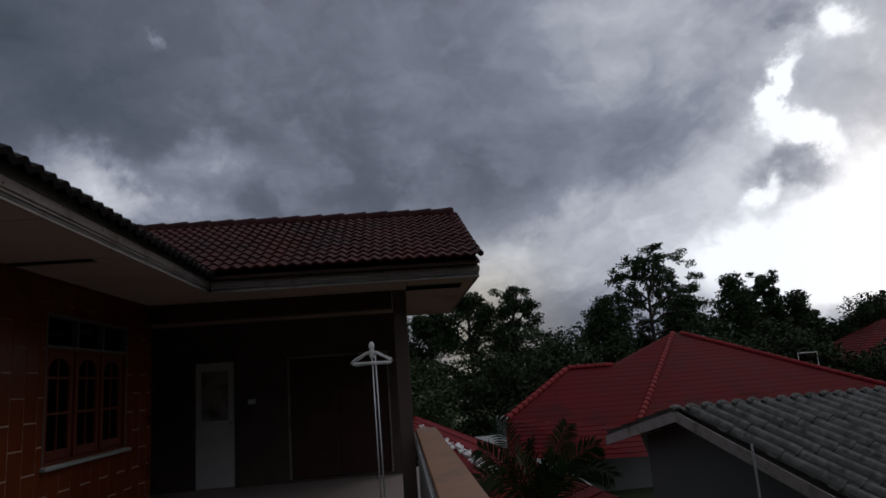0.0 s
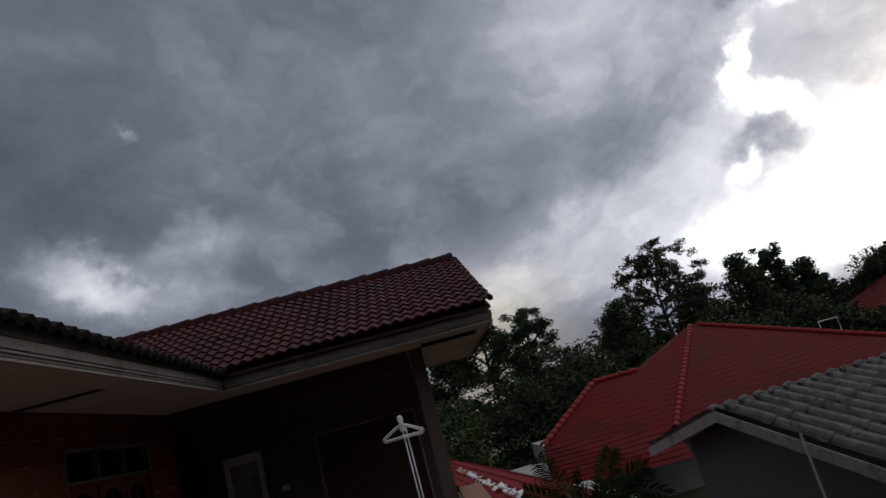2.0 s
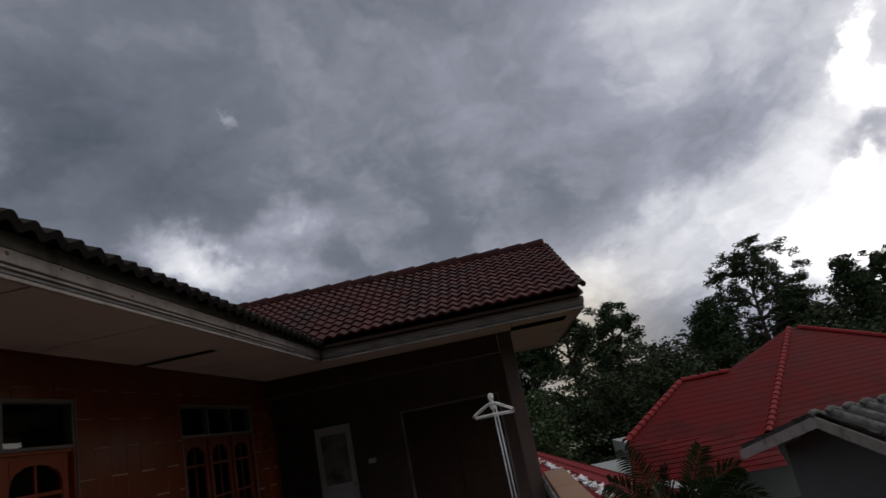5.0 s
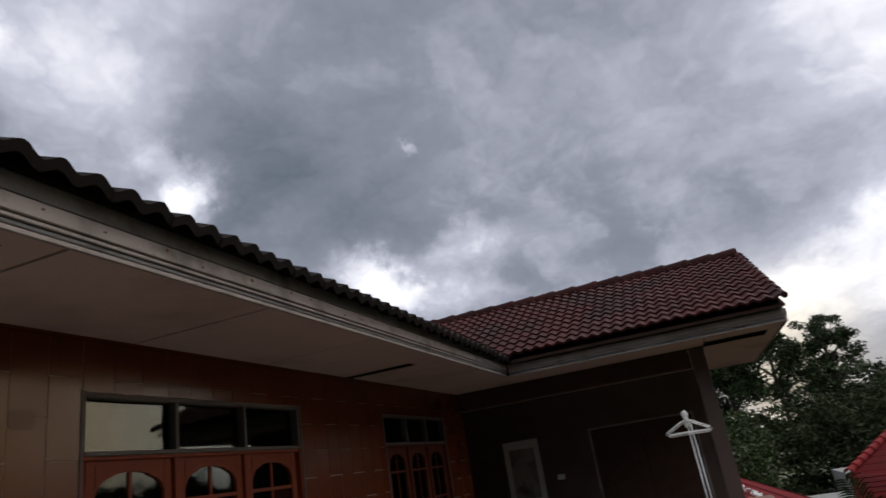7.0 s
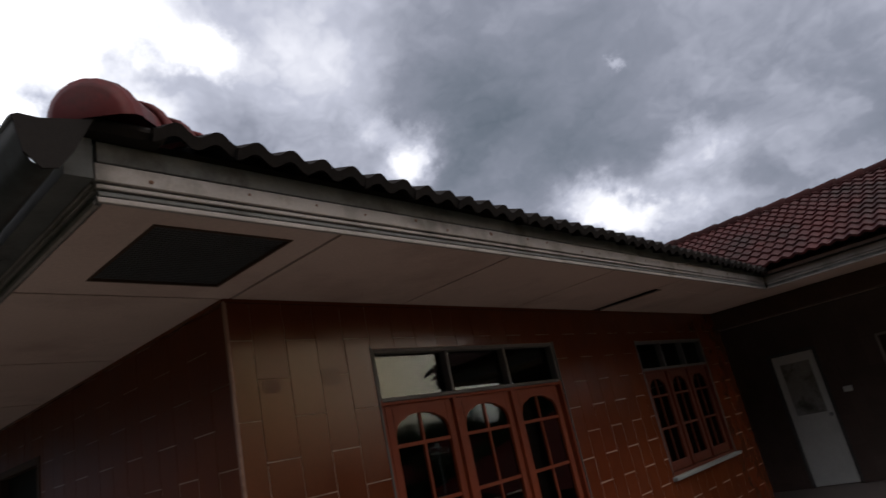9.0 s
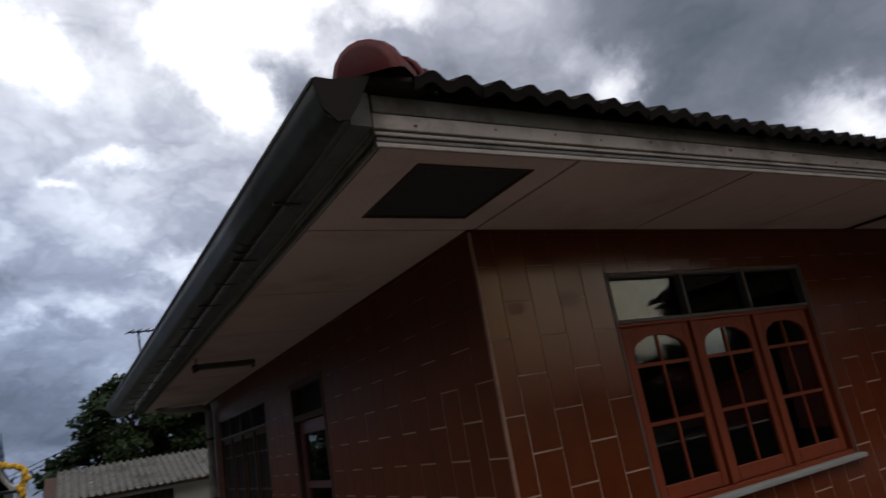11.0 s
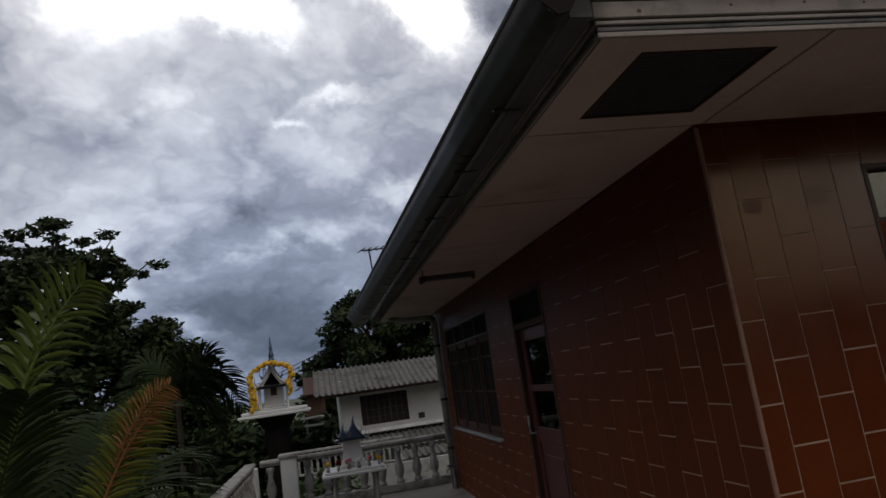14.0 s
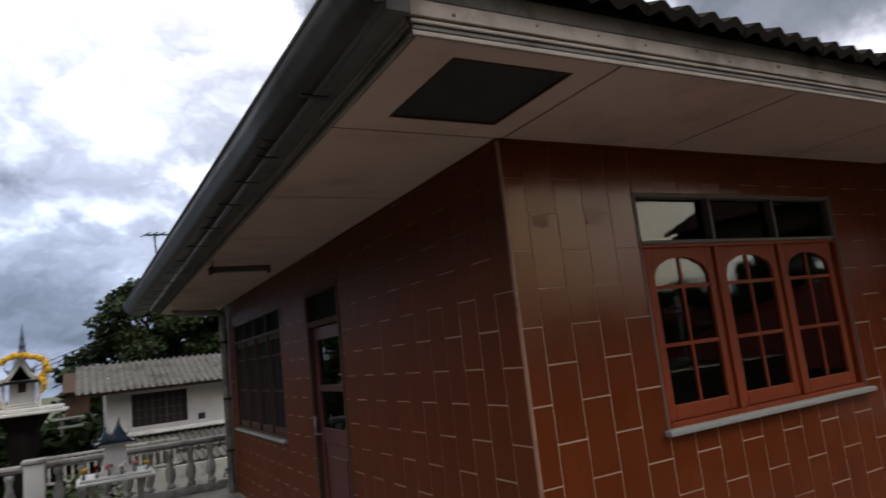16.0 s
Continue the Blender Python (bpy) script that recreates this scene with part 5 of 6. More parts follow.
def near_red_roof():
    h = thing("low_red_shed", (18, -4.5, GROUND), "low shed with a red roof and flaking white mortar", "shed", "neighbouring houses")
    bm = bmesh.new()
    a, b, c, d = (13.6, -5.45, -0.3), (32, -3.6, -0.3), (30, -3.0, -0.75), (11.8, -4.45, -0.75)
    coursed(bm, (a, b, c), 0.09, 0.03)
    coursed(bm, (a, c, d), 0.09, 0.03)
    part("roof_slope", bm, M_REDCAP, h)
    bm = bmesh.new()
    e, f = (13.6, -8.2, -1.7), (32, -6.5, -1.7)
    coursed(bm, (a, e, f), 0.15, 0.03)
    coursed(bm, (a, f, b), 0.15, 0.03)
    coursed(bm, (a, d, (10.5, -6.0, -1.9)), 0.15, 0.03)
    coursed(bm, (a, (10.5, -6.0, -1.9), e), 0.15, 0.03)
    part("roof_slope", bm, M_REDROOF, h)
    rg = random.Random(12)
    bm = bmesh.new()
    for i in range(90):
        f = rg.random() ** 1.3
        p = Vector((12.0, -4.85, -0.46)).lerp(Vector((26, -3.85, -0.46)), f) + Vector((rg.uniform(-0.25, 0.25), rg.uniform(-0.07, 0.10), rg.uniform(-0.06, 0.06)))
        s = rg.uniform(0.05, 0.14)
        r = bmesh.ops.create_icosphere(bm, subdivisions=1, radius=s)
        bmesh.ops.scale(bm, vec=(rg.uniform(0.6, 1.6), rg.uniform(0.5, 1.0), 0.45), verts=r["verts"])
        for v in r["verts"]:
            v.co += Vector((rg.uniform(-1, 1), rg.uniform(-1, 1), rg.uniform(-1, 1))) * s * 0.3
        bmesh.ops.translate(bm, vec=p, verts=r["verts"])
    tagged(part("mortar", bm, M_WHITE, h), "flaking white mortar along the roof edge", kind="stuff")
    part("wall", boxes((13.8, -7.6, GROUND, 30, -4.2, -1.4)), M_GREYWALL, h)


near_red_roof()


def corrugated(bm, o, along, down, length, run, period=0.3, amp=0.05, sheets=4, only=None):
    """Wavy sheets: waves repeat along the ridge, valleys run down the slope."""
    o, u, d = Vector(o), Vector(along).normalized(), Vector(down)
    n = u.cross(d).normalized()
    if n.z < 0:
        n = -n
    cols = int(length / period) * 10
    for s in range(sheets) if only is None else (only,):
        rows = []
        for f, lift in ((s / sheets, 0.0), ((s + 1.04) / sheets, 0.03)):
            rows.append([bm.verts.new(o + u * (length * i / cols) + d * (run * f) + n * (lift + amp * (1.7 * (0.5 + 0.5 * math.cos(2 * math.pi * i / 10)) ** 2.8 - 0.5))) for i in range(cols + 1)])
        for i in range(cols):
            bm.faces.new((rows[0][i], rows[0][i + 1], rows[1][i + 1], rows[1][i]))
        lowr = [bm.verts.new(v.co - n * 0.02) for v in rows[1]]
        for i in range(cols):
            bm.faces.new((rows[1][i], rows[1][i + 1], lowr[i + 1], lowr[i]))


def grey_house():
    h = thing("grey_roof_house", (11, -10, GROUND), "neighbouring house with a grey corrugated cement roof", "house", "neighbouring houses")
    o = Vector((10.66, -8.10, 0.543))
    r, a = Vector((0.156, -0.988, 0)), Vector((0.988, 0.156, 0))
    right, left = (-a + Vector((0, 0, -0.28))).normalized(), (a + Vector((0, 0, -0.22))).normalized()
    for d, run in ((right, 4.6), (left, 3.0)):
        for k in range(4):
            for piece in range(5):
                bm = bmesh.new()
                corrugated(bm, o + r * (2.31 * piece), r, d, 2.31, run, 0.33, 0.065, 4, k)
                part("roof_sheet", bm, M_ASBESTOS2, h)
    lump = random.Random(5)
    for i in range(35):
        bm = bmesh.new()
        p = o + r * (0.33 * i - 0.09) + Vector((0, 0, 0.015 + lump.uniform(-0.012, 0.012)))
        tube(bm, [p, p + r * 0.05 + Vector((0, 0, 0.035)), p + r * 0.13 + Vector((0, 0, 0.035)), p + r * 0.19], 0.06, 8)
        part("ridge_cap", bm, M_ASBESTOS, h)
    for d, run in ((right, 4.6), (left, 3.0)):
        bm = bmesh.new()
        q = o - r * 0.02
        for p0, p1 in ((q, q + d * run),):
            w, t = Vector((0, 0, -0.20)), r * 0.03
            vs = [bm.verts.new(v) for v in (p0, p1, p1 + w, p0 + w, p0 - t, p1 - t, p1 + w - t, p0 + w - t)]
            for f in ((0, 1, 2, 3), (7, 6, 5, 4), (0, 4, 5, 1), (3, 2, 6, 7), (1, 5, 6, 2), (0, 3, 7, 4)):
                bm.faces.new([vs[i] for i in f])
        part("bargeboard", bm, M_FASCIA, h, "pale weathered bargeboard")
    bm = bmesh.new()
    g = o + r * 0.7
    e0, e1 = g + right * 4.2 + Vector((0, 0, -0.12)), g + left * 2.5 + Vector((0, 0, -0.12))
    pk = g + Vector((0, 0, -0.12))
    base = [Vector((e0.x, e0.y, GROUND)), Vector((e1.x, e1.y, GROUND))]
    front = [bm.verts.new(v) for v in (base[0], base[1], e1, pk, e0)]
    back = [bm.verts.new(v + r * 10) for v in (base[0], base[1], e1, pk, e0)]
    bm.faces.new(front)
    bm.faces.new(list(reversed(back)))
    for i in range(5):
        bm.faces.new((front[i], back[i], back[(i + 1) % 5], front[(i + 1) % 5]))
    part("wall", bm, M_DARKWALL, h)
    bm = bmesh.new()
    p = o + right * 2.75 - r * 0.5
    tube(bm, [(p.x, p.y, GROUND), (p.x, p.y, 0.2)], 0.018, 8)
    part("vent_pipe", bm, M_STEEL, h)


grey_house()


def white_house():
    h = thing("white_house", (2, 20, GROUND), "white two-storey house with grey corrugated roof and dark lattice window", "house", "neighbouring houses")
    bm = bmesh.new()
    corrugated(bm, (-2.4, 21.0, 2.22), (1, 0, 0), Vector((0, -1, -0.32)).normalized(), 10.5, 2.75, 0.19, 0.042, 1)
    part("roof_sheet", bm, M_ASBESTOS, h)
    bm = bmesh.new()
    corrugated(bm, (-2.4, 21.0, 2.22), (1, 0, 0), Vector((0, 1, -0.32)).normalized(), 10.5, 3.0, 0.19, 0.042, 1)
    part("roof_sheet", bm, M_ASBESTOS, h)
    part("eave_board", boxes((-2.4, 18.35, 1.27, 8.1, 18.39, 1.36)), M_DARKWOOD, h)
    part("gable_board", boxes((-2.42, 18.4, 1.28, -2.38, 21.0, 1.40)), M_DARKWOOD, h)
    wall = wall_with_holes(-1.62, 8.0, GROUND, 1.56, [(-0.95, 0.62, 0.22, 1.18), (1.85, 2.9, 0.2, 1.15)], lambda a, b, z, w: (a, 19.3, z, b, 19.5, w))
    part("wall", wall, M_WHITE, h)
    part("wall", boxes((-1.62, 19.501, GROUND, -1.45, 25, 1.75), (-1.44, 22, GROUND, 8.0, 22.1, 1.7)), M_WHITE, h)
    for u0, u1, z0, z1 in ((-0.95, 0.62, 0.22, 1.18), (1.85, 2.9, 0.2, 1.15)):
        w = part("window", boxes((u0, 19.36, z0, u0 + 0.06, 19.42, z1), (u1 - 0.06, 19.36, z0, u1, 19.42, z1), (u0, 19.36, z0, u1, 19.42, z0 + 0.05), (u0, 19.36, z1 - 0.05, u1, 19.42, z1)), M_DARKWOOD, h)
        bm = bmesh.new()
        for k in range(1, 8):
            x = u0 + (u1 - u0) * k / 8
            wd = 0.03 if k in (3, 5) else 0.012
            box(bm, x - wd, 19.37, z0 + 0.05, x + wd, 19.41, z1 - 0.05)
        for k in range(1, 4):
            z = z0 + (z1 - z0) * k / 4
            box(bm, u0 + 0.06, 19.362, z - 0.012, u1 - 0.06, 19.369, z + 0.012)
        part("lattice", bm, M_FRAME, w)
        # near-black sheet stands for the dark room behind the lattice
        part("pane", boxes((u0 + 0.05, 19.43, z0 + 0.04, u1 - 0.05, 19.435, z1 - 0.04)), M_ROOMSHADE, w)
    part("ledge", boxes((-1.7, 18.9, -0.02, 8.0, 19.298, 0.09), bevel=0.02), M_WHITE, h, "white scalloped ledge under the window")
    bm = bmesh.new()
    corrugated(bm, (-1.6, 19.25, -0.06), (1, 0, 0), Vector((0, -1, -0.25)).normalized(), 9.5, 1.6, 0.19, 0.042, 1)
    part("awning", bm, M_ASBESTOS, h)
    part("meter_box", boxes((0.92, 19.24, 0.2, 1.12, 19.298, 0.38), bevel=0.01), M_METAL, h)
    part("balcony_wall", boxes((-2.6, 16.6, -1.5, 8.0, 16.75, -0.78), bevel=0.01), M_STONE, h)
    part("balcony_wall", boxes((-2.6, 16.4, -2.4, 8.0, 16.5, -1.7), bevel=0.01), M_GREYWALL, h)
    bm = bmesh.new()
    corrugated(bm, (-0.2, 17.6, -0.55), (1, 0, 0), Vector((0, -1, -0.25)).normalized(), 8, 0.75, 0.19, 0.042, 1)
    part("lower_awning", bm, M_ASBESTOS, h)
    part("balcony_rail", boxes((-3.3, 15.4, -0.02, -0.1, 15.48, 0.05), (-3.3, 15.4, -0.6, -0.1, 15.48, -0.54), bevel=0.01), M_STONE, h)
    bm = bmesh.new()
    for k in range(20):
        box(bm, -3.25 + 0.16 * k, 15.42, -0.54, -3.19 + 0.16 * k, 15.46, -0.02)
    part("balcony_bars", bm, M_STONE, h)


white_house()
bh = thing("small_brown_house", (-3.2, 30, GROUND), "brown gabled house far behind the shrine", "house", "neighbouring houses")
part("wall", boxes((-3.0, 30, GROUND, -2.1, 34, 1.5)), M_DARKWOOD, bh)
part("roof", slab([(-3.1, 29.6, 1.45), (-2.0, 29.6, 1.45), (-2.0, 32, 2.3), (-3.1, 32, 2.3)]), M_DARKWOOD, bh)
tw = thing("radio_mast", (-6.5, 70, GROUND), "thin lattice radio mast far away", "mast")
for dx in (-0.25, 0.25):
    bm = bmesh.new()
    tube(bm, [(-8.2 + dx, 70, GROUND), (-8.2 + dx * 0.3, 70, 5.2)], 0.05, 6)
    part("upright", bm, M_METAL, tw)
bm = bmesh.new()
for k in range(8):
    box(bm, -8.45, 69.97, -1.0 + 0.8 * k, -7.95, 70.03, -0.94 + 0.8 * k)
part("rungs", bm, M_METAL, tw)
for i in range(2):
    bm = bmesh.new()
    tube(bm, [(-16 + i * 0.1, 24, 0.2 + 0.15 * i), (-7, 24, 1.1 + 0.15 * i), (1.5, 24, 4.2 + 0.15 * i), (10, 24, 7.5)], 0.012, 6)
    c = thing("power_cable", (-7, 24, 1.1), "thin black overhead power cable", "cable", "overhead cables")
    part("wire", bm, M_NEARBLACK, c)


# ---- plants ----
def leaf_cloud(rg, centres, per, spread, size, flat=0.55):
    """Many small leaf blades round each centre: vertices and faces."""
    n = len(centres) * per
    c = np.repeat(np.array(centres), per, axis=0)
    g = rg.normal(size=(n, 3))
    g /= np.linalg.norm(g, axis=1)[:, None] + 1e-9
    p = c + g * (rg.random((n, 1)) ** 0.5) * spread * np.array([1, 1, flat])
    a = rg.normal(size=(n, 3))
    a[:, 2] *= 0.6
    a /= np.linalg.norm(a, axis=1)[:, None]
    b = np.cross(a, rg.normal(size=(n, 3)))
    b /= np.linalg.norm(b, axis=1)[:, None]
    s = size * (0.6 + 0.8 * rg.random((n, 1)))
    v = np.stack([p - a * s, p + b * s * 0.42, p + a * s, p - b * s * 0.42], axis=1).reshape(-1, 3)
    f = [(4 * i, 4 * i + 1, 4 * i + 2, 4 * i + 3) for i in range(n)]
    return v, f


def tree(name, x, y, top, radius, seed, label, leaf=0.22, clumps=60, per=45, material=None, lean=(0, 0), bare=0.45, spread=0.8, base=None, ends=(), flat=0.55, taper=0.35, loose=0.04):
    base = GROUND if base is None else base
    rg = random.Random(seed)
    nr = np.random.default_rng(seed)
    t = thing(name, (x, y, base), label, "tree", "trees round the houses")
    h = top - base
    bm = bmesh.new()
    fork = Vector((x + lean[0] * 0.4, y + lean[1] * 0.4, base + h * bare))
    head = Vector((x + lean[0], y + lean[1], base + h * 0.88))
    r0 = 0.02 * h + 0.05
    tube(bm, [(x, y, base), Vector((x, y, base)).lerp(fork, 0.5) + Vector((0.1, -0.1, 0)), fork, fork.lerp(head, 0.5) + Vector((-0.15, 0.1, 0)), head], r0, 8, r0 * 0.2)
    tips = []
    limbs = 11
    for i in range(limbs):
        f = 0.15 + 0.8 * i / limbs
        p0 = fork.lerp(head, f * 0.9)
        a = i * 2.4 + rg.uniform(-0.4, 0.4)
        reach = radius * rg.uniform(0.55, 1.05) * (1.0 - taper * f)
        p2 = p0 + Vector((math.cos(a) * reach, math.sin(a) * reach, h * rg.uniform(0.03, 0.16)))
        p1 = p0.lerp(p2, 0.5) + Vector((0, 0, h * 0.025))
        tube(bm, [p0, p1, p2], r0 * 0.4, 6, r0 * 0.08)
        tips.append((p0, p1, p2))
    ends = [Vector(e) for e in ends]
    for e in ends:
        p0 = fork.lerp(head, 0.5)
        tube(bm, [p0, p0.lerp(e, 0.5) - Vector((0, 0, 0.1)), e], r0 * 0.35, 6, r0 * 0.06)
    part("trunk", bm, M_BARK, t)
    centres = []
    for i in range(clumps):
        p0, p1, p2 = tips[i % limbs]
        f = rg.uniform(0.45, 1.1)
        q = p1.lerp(p2, f)
        centres.append((q.x + rg.gauss(0, radius * 0.12), q.y + rg.gauss(0, radius * 0.12), min(q.z + rg.gauss(0, h * loose), top)))
    centres += [(head.x + rg.gauss(0, radius * 0.2), head.y + rg.gauss(0, radius * 0.2), head.z + rg.uniform(-0.05, 0.1) * h) for i in range(clumps // 6)]
    for e in ends:
        for k in range(4):
            q = e.lerp(fork.lerp(head, 0.5), 0.14 * k)
            centres.append((q.x + rg.gauss(0, 0.15), q.y + rg.gauss(0, 0.3), q.z + rg.gauss(0, 0.08)))
    v, f = leaf_cloud(nr, centres, per, spread, leaf, flat)
    v[:, 2] = np.minimum(v[:, 2], top + 0.2)
    ob = new("crown", quads_mesh("crown", v - np.array((x, y, base)), f, material or M_LEAF))
    ob.parent = t
    return t


# trees beyond the red roof
WOOD = ((-2.6, 7.4, 2.2, 2), (-5.6, 6.5, 2.1, 15), (-8.8, 7.8, 2.6, 3), (-12.7, 8.1, 2.6, 4), (-16.0, 4.4, 2.4, 5), (-19.4, 6.7, 1.9, 6), (-24.4, 10.5, 4.5, 7), (-28.0, 6.8, 2.0, 8),
        (-30.8, 8.0, 2.0, 9), (-34.6, 8.2, 1.9, 10), (-38.2, 6.5, 2.4, 11), (-42.0, 5.4, 3.2, 12), (-47.0, 5.2, 4.0, 13), (-54.0, 5.6, 5.0, 14))
for k, (yy, tt, rr, sd) in enumerate(WOOD):
    tall = tt > 8
    tree("tree", 50 + (sd % 3) * 2, yy, tt, rr, sd, "tall dark tree with an open crown against the sky" if tall else "dark leafy tree in the wood behind the roofs",
         leaf=0.13, clumps=200 if rr > 4 and tall else 110, per=80, flat=0.8, spread=0.50 if tall else 0.68, bare=0.50 if yy > -14 else 0.36, taper=0.05 if rr > 4 else 0.35, loose=0.12 if tall else 0.05)


def woods(name, x0, x1, y0, y1, z1, n, seed, label, leaf=0.35, material=None):
    nr = np.random.default_rng(seed)
    c = np.stack([nr.uniform(x0, x1, n), nr.uniform(y0, y1, n), GROUND + (nr.random(n) ** 0.7) * (z1 - GROUND)], axis=1)
    bump = 0.75 + 0.25 * np.sin(c[:, 1] * 0.55 + seed) * np.cos(c[:, 0] * 0.4 + seed)
    c[:, 2] = GROUND + (c[:, 2] - GROUND) * bump
    v, f = leaf_cloud(nr, c, 30 if leaf > 0.24 else 75, 1.0, leaf)
    v[:, 2] = np.maximum(v[:, 2], GROUND)
    ob = new(name, quads_mesh(name, v, f, material or M_LEAF))
    return tagged(ob, label, "woods", kind="stuff")


woods("undergrowth", 40, 60, -30, -10, 4.6, 1000, 21, "dense dull undergrowth and low trees behind the red roofs", 0.17, M_HAZELEAF)
woods("undergrowth", 42, 60, -10, 8, 3.5, 600, 20, "dense dull undergrowth below the tall trees", 0.17, M_HAZELEAF)
woods("undergrowth", 36, 39, -36, -26.5, 3.3, 330, 19, "dull bushes in front of the farther red roof", 0.14, M_HAZELEAF)
woods("undergrowth", 52, 70, -75, -28, 6.2, 1300, 22, "dense dull woods on the rising ground", 0.35, M_HAZELEAF)
woods("undergrowth", 30, 38, -5.5, 4, 2.4, 450, 23, "green bushes beyond the shed roof", 0.13, M_LEAF2)
woods("undergrowth", -16, -4.6, 9.5, 13, -0.1, 700, 24, "dark bushes beyond the terrace", 0.16)
woods("undergrowth", -4.4, -2.0, 11, 14.5, -0.3, 130, 25, "green shrubs by the spirit house", 0.12, M_LEAF2)
woods("croton_shrub", -3.45, -3.05, 9.25, 9.6, 0.25, 45, 41, "yellow-green croton shrub behind the balustrade", 0.10, M_PALMYELLOW)
woods("undergrowth", -5.5, -1.8, 24, 29, 1.5, 260, 18, "dark bushes between the shrine and the white house", 0.2)
woods("undergrowth", -30, -6, 22, 40, 2.2, 900, 26, "dark trees at a distance beyond the terrace", 0.3)
woods("undergrowth", -3, 20, 34, 44, 4.4, 900, 27, "dark trees behind the white house", 0.3)
# two out-of-view tree lines, added to cut low sky light and wall reflections
woods("undergrowth", -40, 6, -32, -24, 15.0, 2600, 28, "unseen dark tree line added behind the camera to block low light", 0.4)
woods("undergrowth", -20, -14, -16, 13, 10.0, 1500, 29, "unseen dark tree line added on the palm side to block low light", 0.4)
# trees on the palm side
tree("tree", -10.9, 20, 7.7, 3.3, 31, "dark tree with spreading leafy branches", leaf=0.115, clumps=90, per=85, spread=0.40, lean=(0.8, 0), bare=0.55, flat=0.45,
     ends=((-7.35, 20, 6.55), (-8.5, 20, 7.5), (-9.4, 20, 7.4), (-10.3, 20, 7.7), (-8.4, 20, 6.2), (-7.9, 20, 5.2), (-9.3, 20, 6.6)))
tree("tree", -8.9, 19, 5.6, 2.3, 32, "dark dense tree behind the palms", leaf=0.12, clumps=90, per=110, spread=0.65)
tree("tree", -7.3, 19.5, 4.5, 1.6, 33, "dark dense tree behind the palms", leaf=0.12, clumps=90, per=110, spread=0.6)
tree("tree", -6.3, 20, 3.1, 1.1, 34, "dark low tree behind the palms", leaf=0.12, clumps=70, per=100, spread=0.55)
tree("tree", -10.6, 17.4, 6.3, 2.5, 38, "dark dense tree behind the palms", leaf=0.12, clumps=130, per=110, spread=0.75, bare=0.3)
tree("tree", -12.5, 15, 5.0, 3.4, 35, "dark dense tree behind the palms", leaf=0.13, clumps=120, per=120, spread=0.8)
tree("tree", 0.6, 33, 6.6, 3.0, 36, "dark feathery tree behind the white house", leaf=0.17, clumps=80, per=110, spread=0.8)
tree("tree", 4.5, 34, 7.2, 4.0, 37, "dark green tree behind the white house", leaf=0.17, clumps=100, per=110, spread=0.9, material=M_LEAF2)


def frond(bm, base, tip, droop, pairs, blade, width, seed, droop_leaf=0.35, roll=0.0):
    """A feather palm leaf: a curved midrib with blades on both sides."""
    rg = random.Random(seed)
    a, b = Vector(base), Vector(tip)
    d = b - a
    pts = [a + d * f + Vector((0, 0, droop * 4 * f * (1 - f))) for f in [i / 12 for i in range(13)]]
    tube(bm, pts, 0.016, 5, 0.003)
    for i in range(pairs):
        f = 0.12 + 0.88 * i / (pairs - 1)
        k = min(int(f * 12), 11)
        p = pts[k].lerp(pts[k + 1], f * 12 - k)
        t = (pts[k + 1] - pts[k]).normalized()
        side = t.cross(Vector((0, 0, 1))).normalized()
        up = side.cross(t)
        side, up = side * math.cos(roll) + up * math.sin(roll), up * math.cos(roll) - side * math.sin(roll)
        ln = blade * (0.55 + 0.9 * math.sin(math.pi * min(1.0, f * 0.85 + 0.1))) * rg.uniform(0.85, 1.1) * 0.75
        for s in (-1, 1):
            w = (side * s * 0.8 + t * 0.7 + up * rg.uniform(0.05, 0.4)).normalized()
            e = w.cross(up).normalized() * width * 0.5
            prev = None
            for g, wide in ((0.0, 0.35), (0.25, 0.9), (0.5, 1.0), (0.75, 0.7), (1.0, 0.06)):
                c = p + w * ln * g + Vector((0, 0, -droop_leaf * ln * g * g)) + side * s * rg.uniform(-0.01, 0.01)
                row = [bm.verts.new(c + e * wide), bm.verts.new(c - up * width * 0.12 * wide), bm.verts.new(c - e * wide)]
                if prev:
                    bm.faces.new((prev[0], row[0], row[1], prev[1]))
                    bm.faces.new((prev[1], row[1], row[2], prev[2]))
                prev = row


def palm(name, root, fronds, label, stems=()):
    p = thing(name, root, label, "palm tree", "palms beside the terrace")
    for a, b, r in stems:
        bm = bmesh.new()
        tube(bm, [a, Vector(a).lerp(Vector(b), 0.5) + Vector((0.05, 0.03, 0)), b], r, 8, r * 0.7)
        part("stem", bm, M_BARK, p)
    for i, (a, b, droop, pairs, blade, width, mat, *roll) in enumerate(fronds):
        bm = bmesh.new()
        frond(bm, a, b, droop, pairs, blade, width, i + int(abs(root[0]) * 10), roll=roll[0] if roll else 0.0)
        part("frond", bm, mat, p, "dry orange-brown frond" if mat is M_DRYPALM else "")
    return p


c1 = (-4.5, 2.9, 0.5)
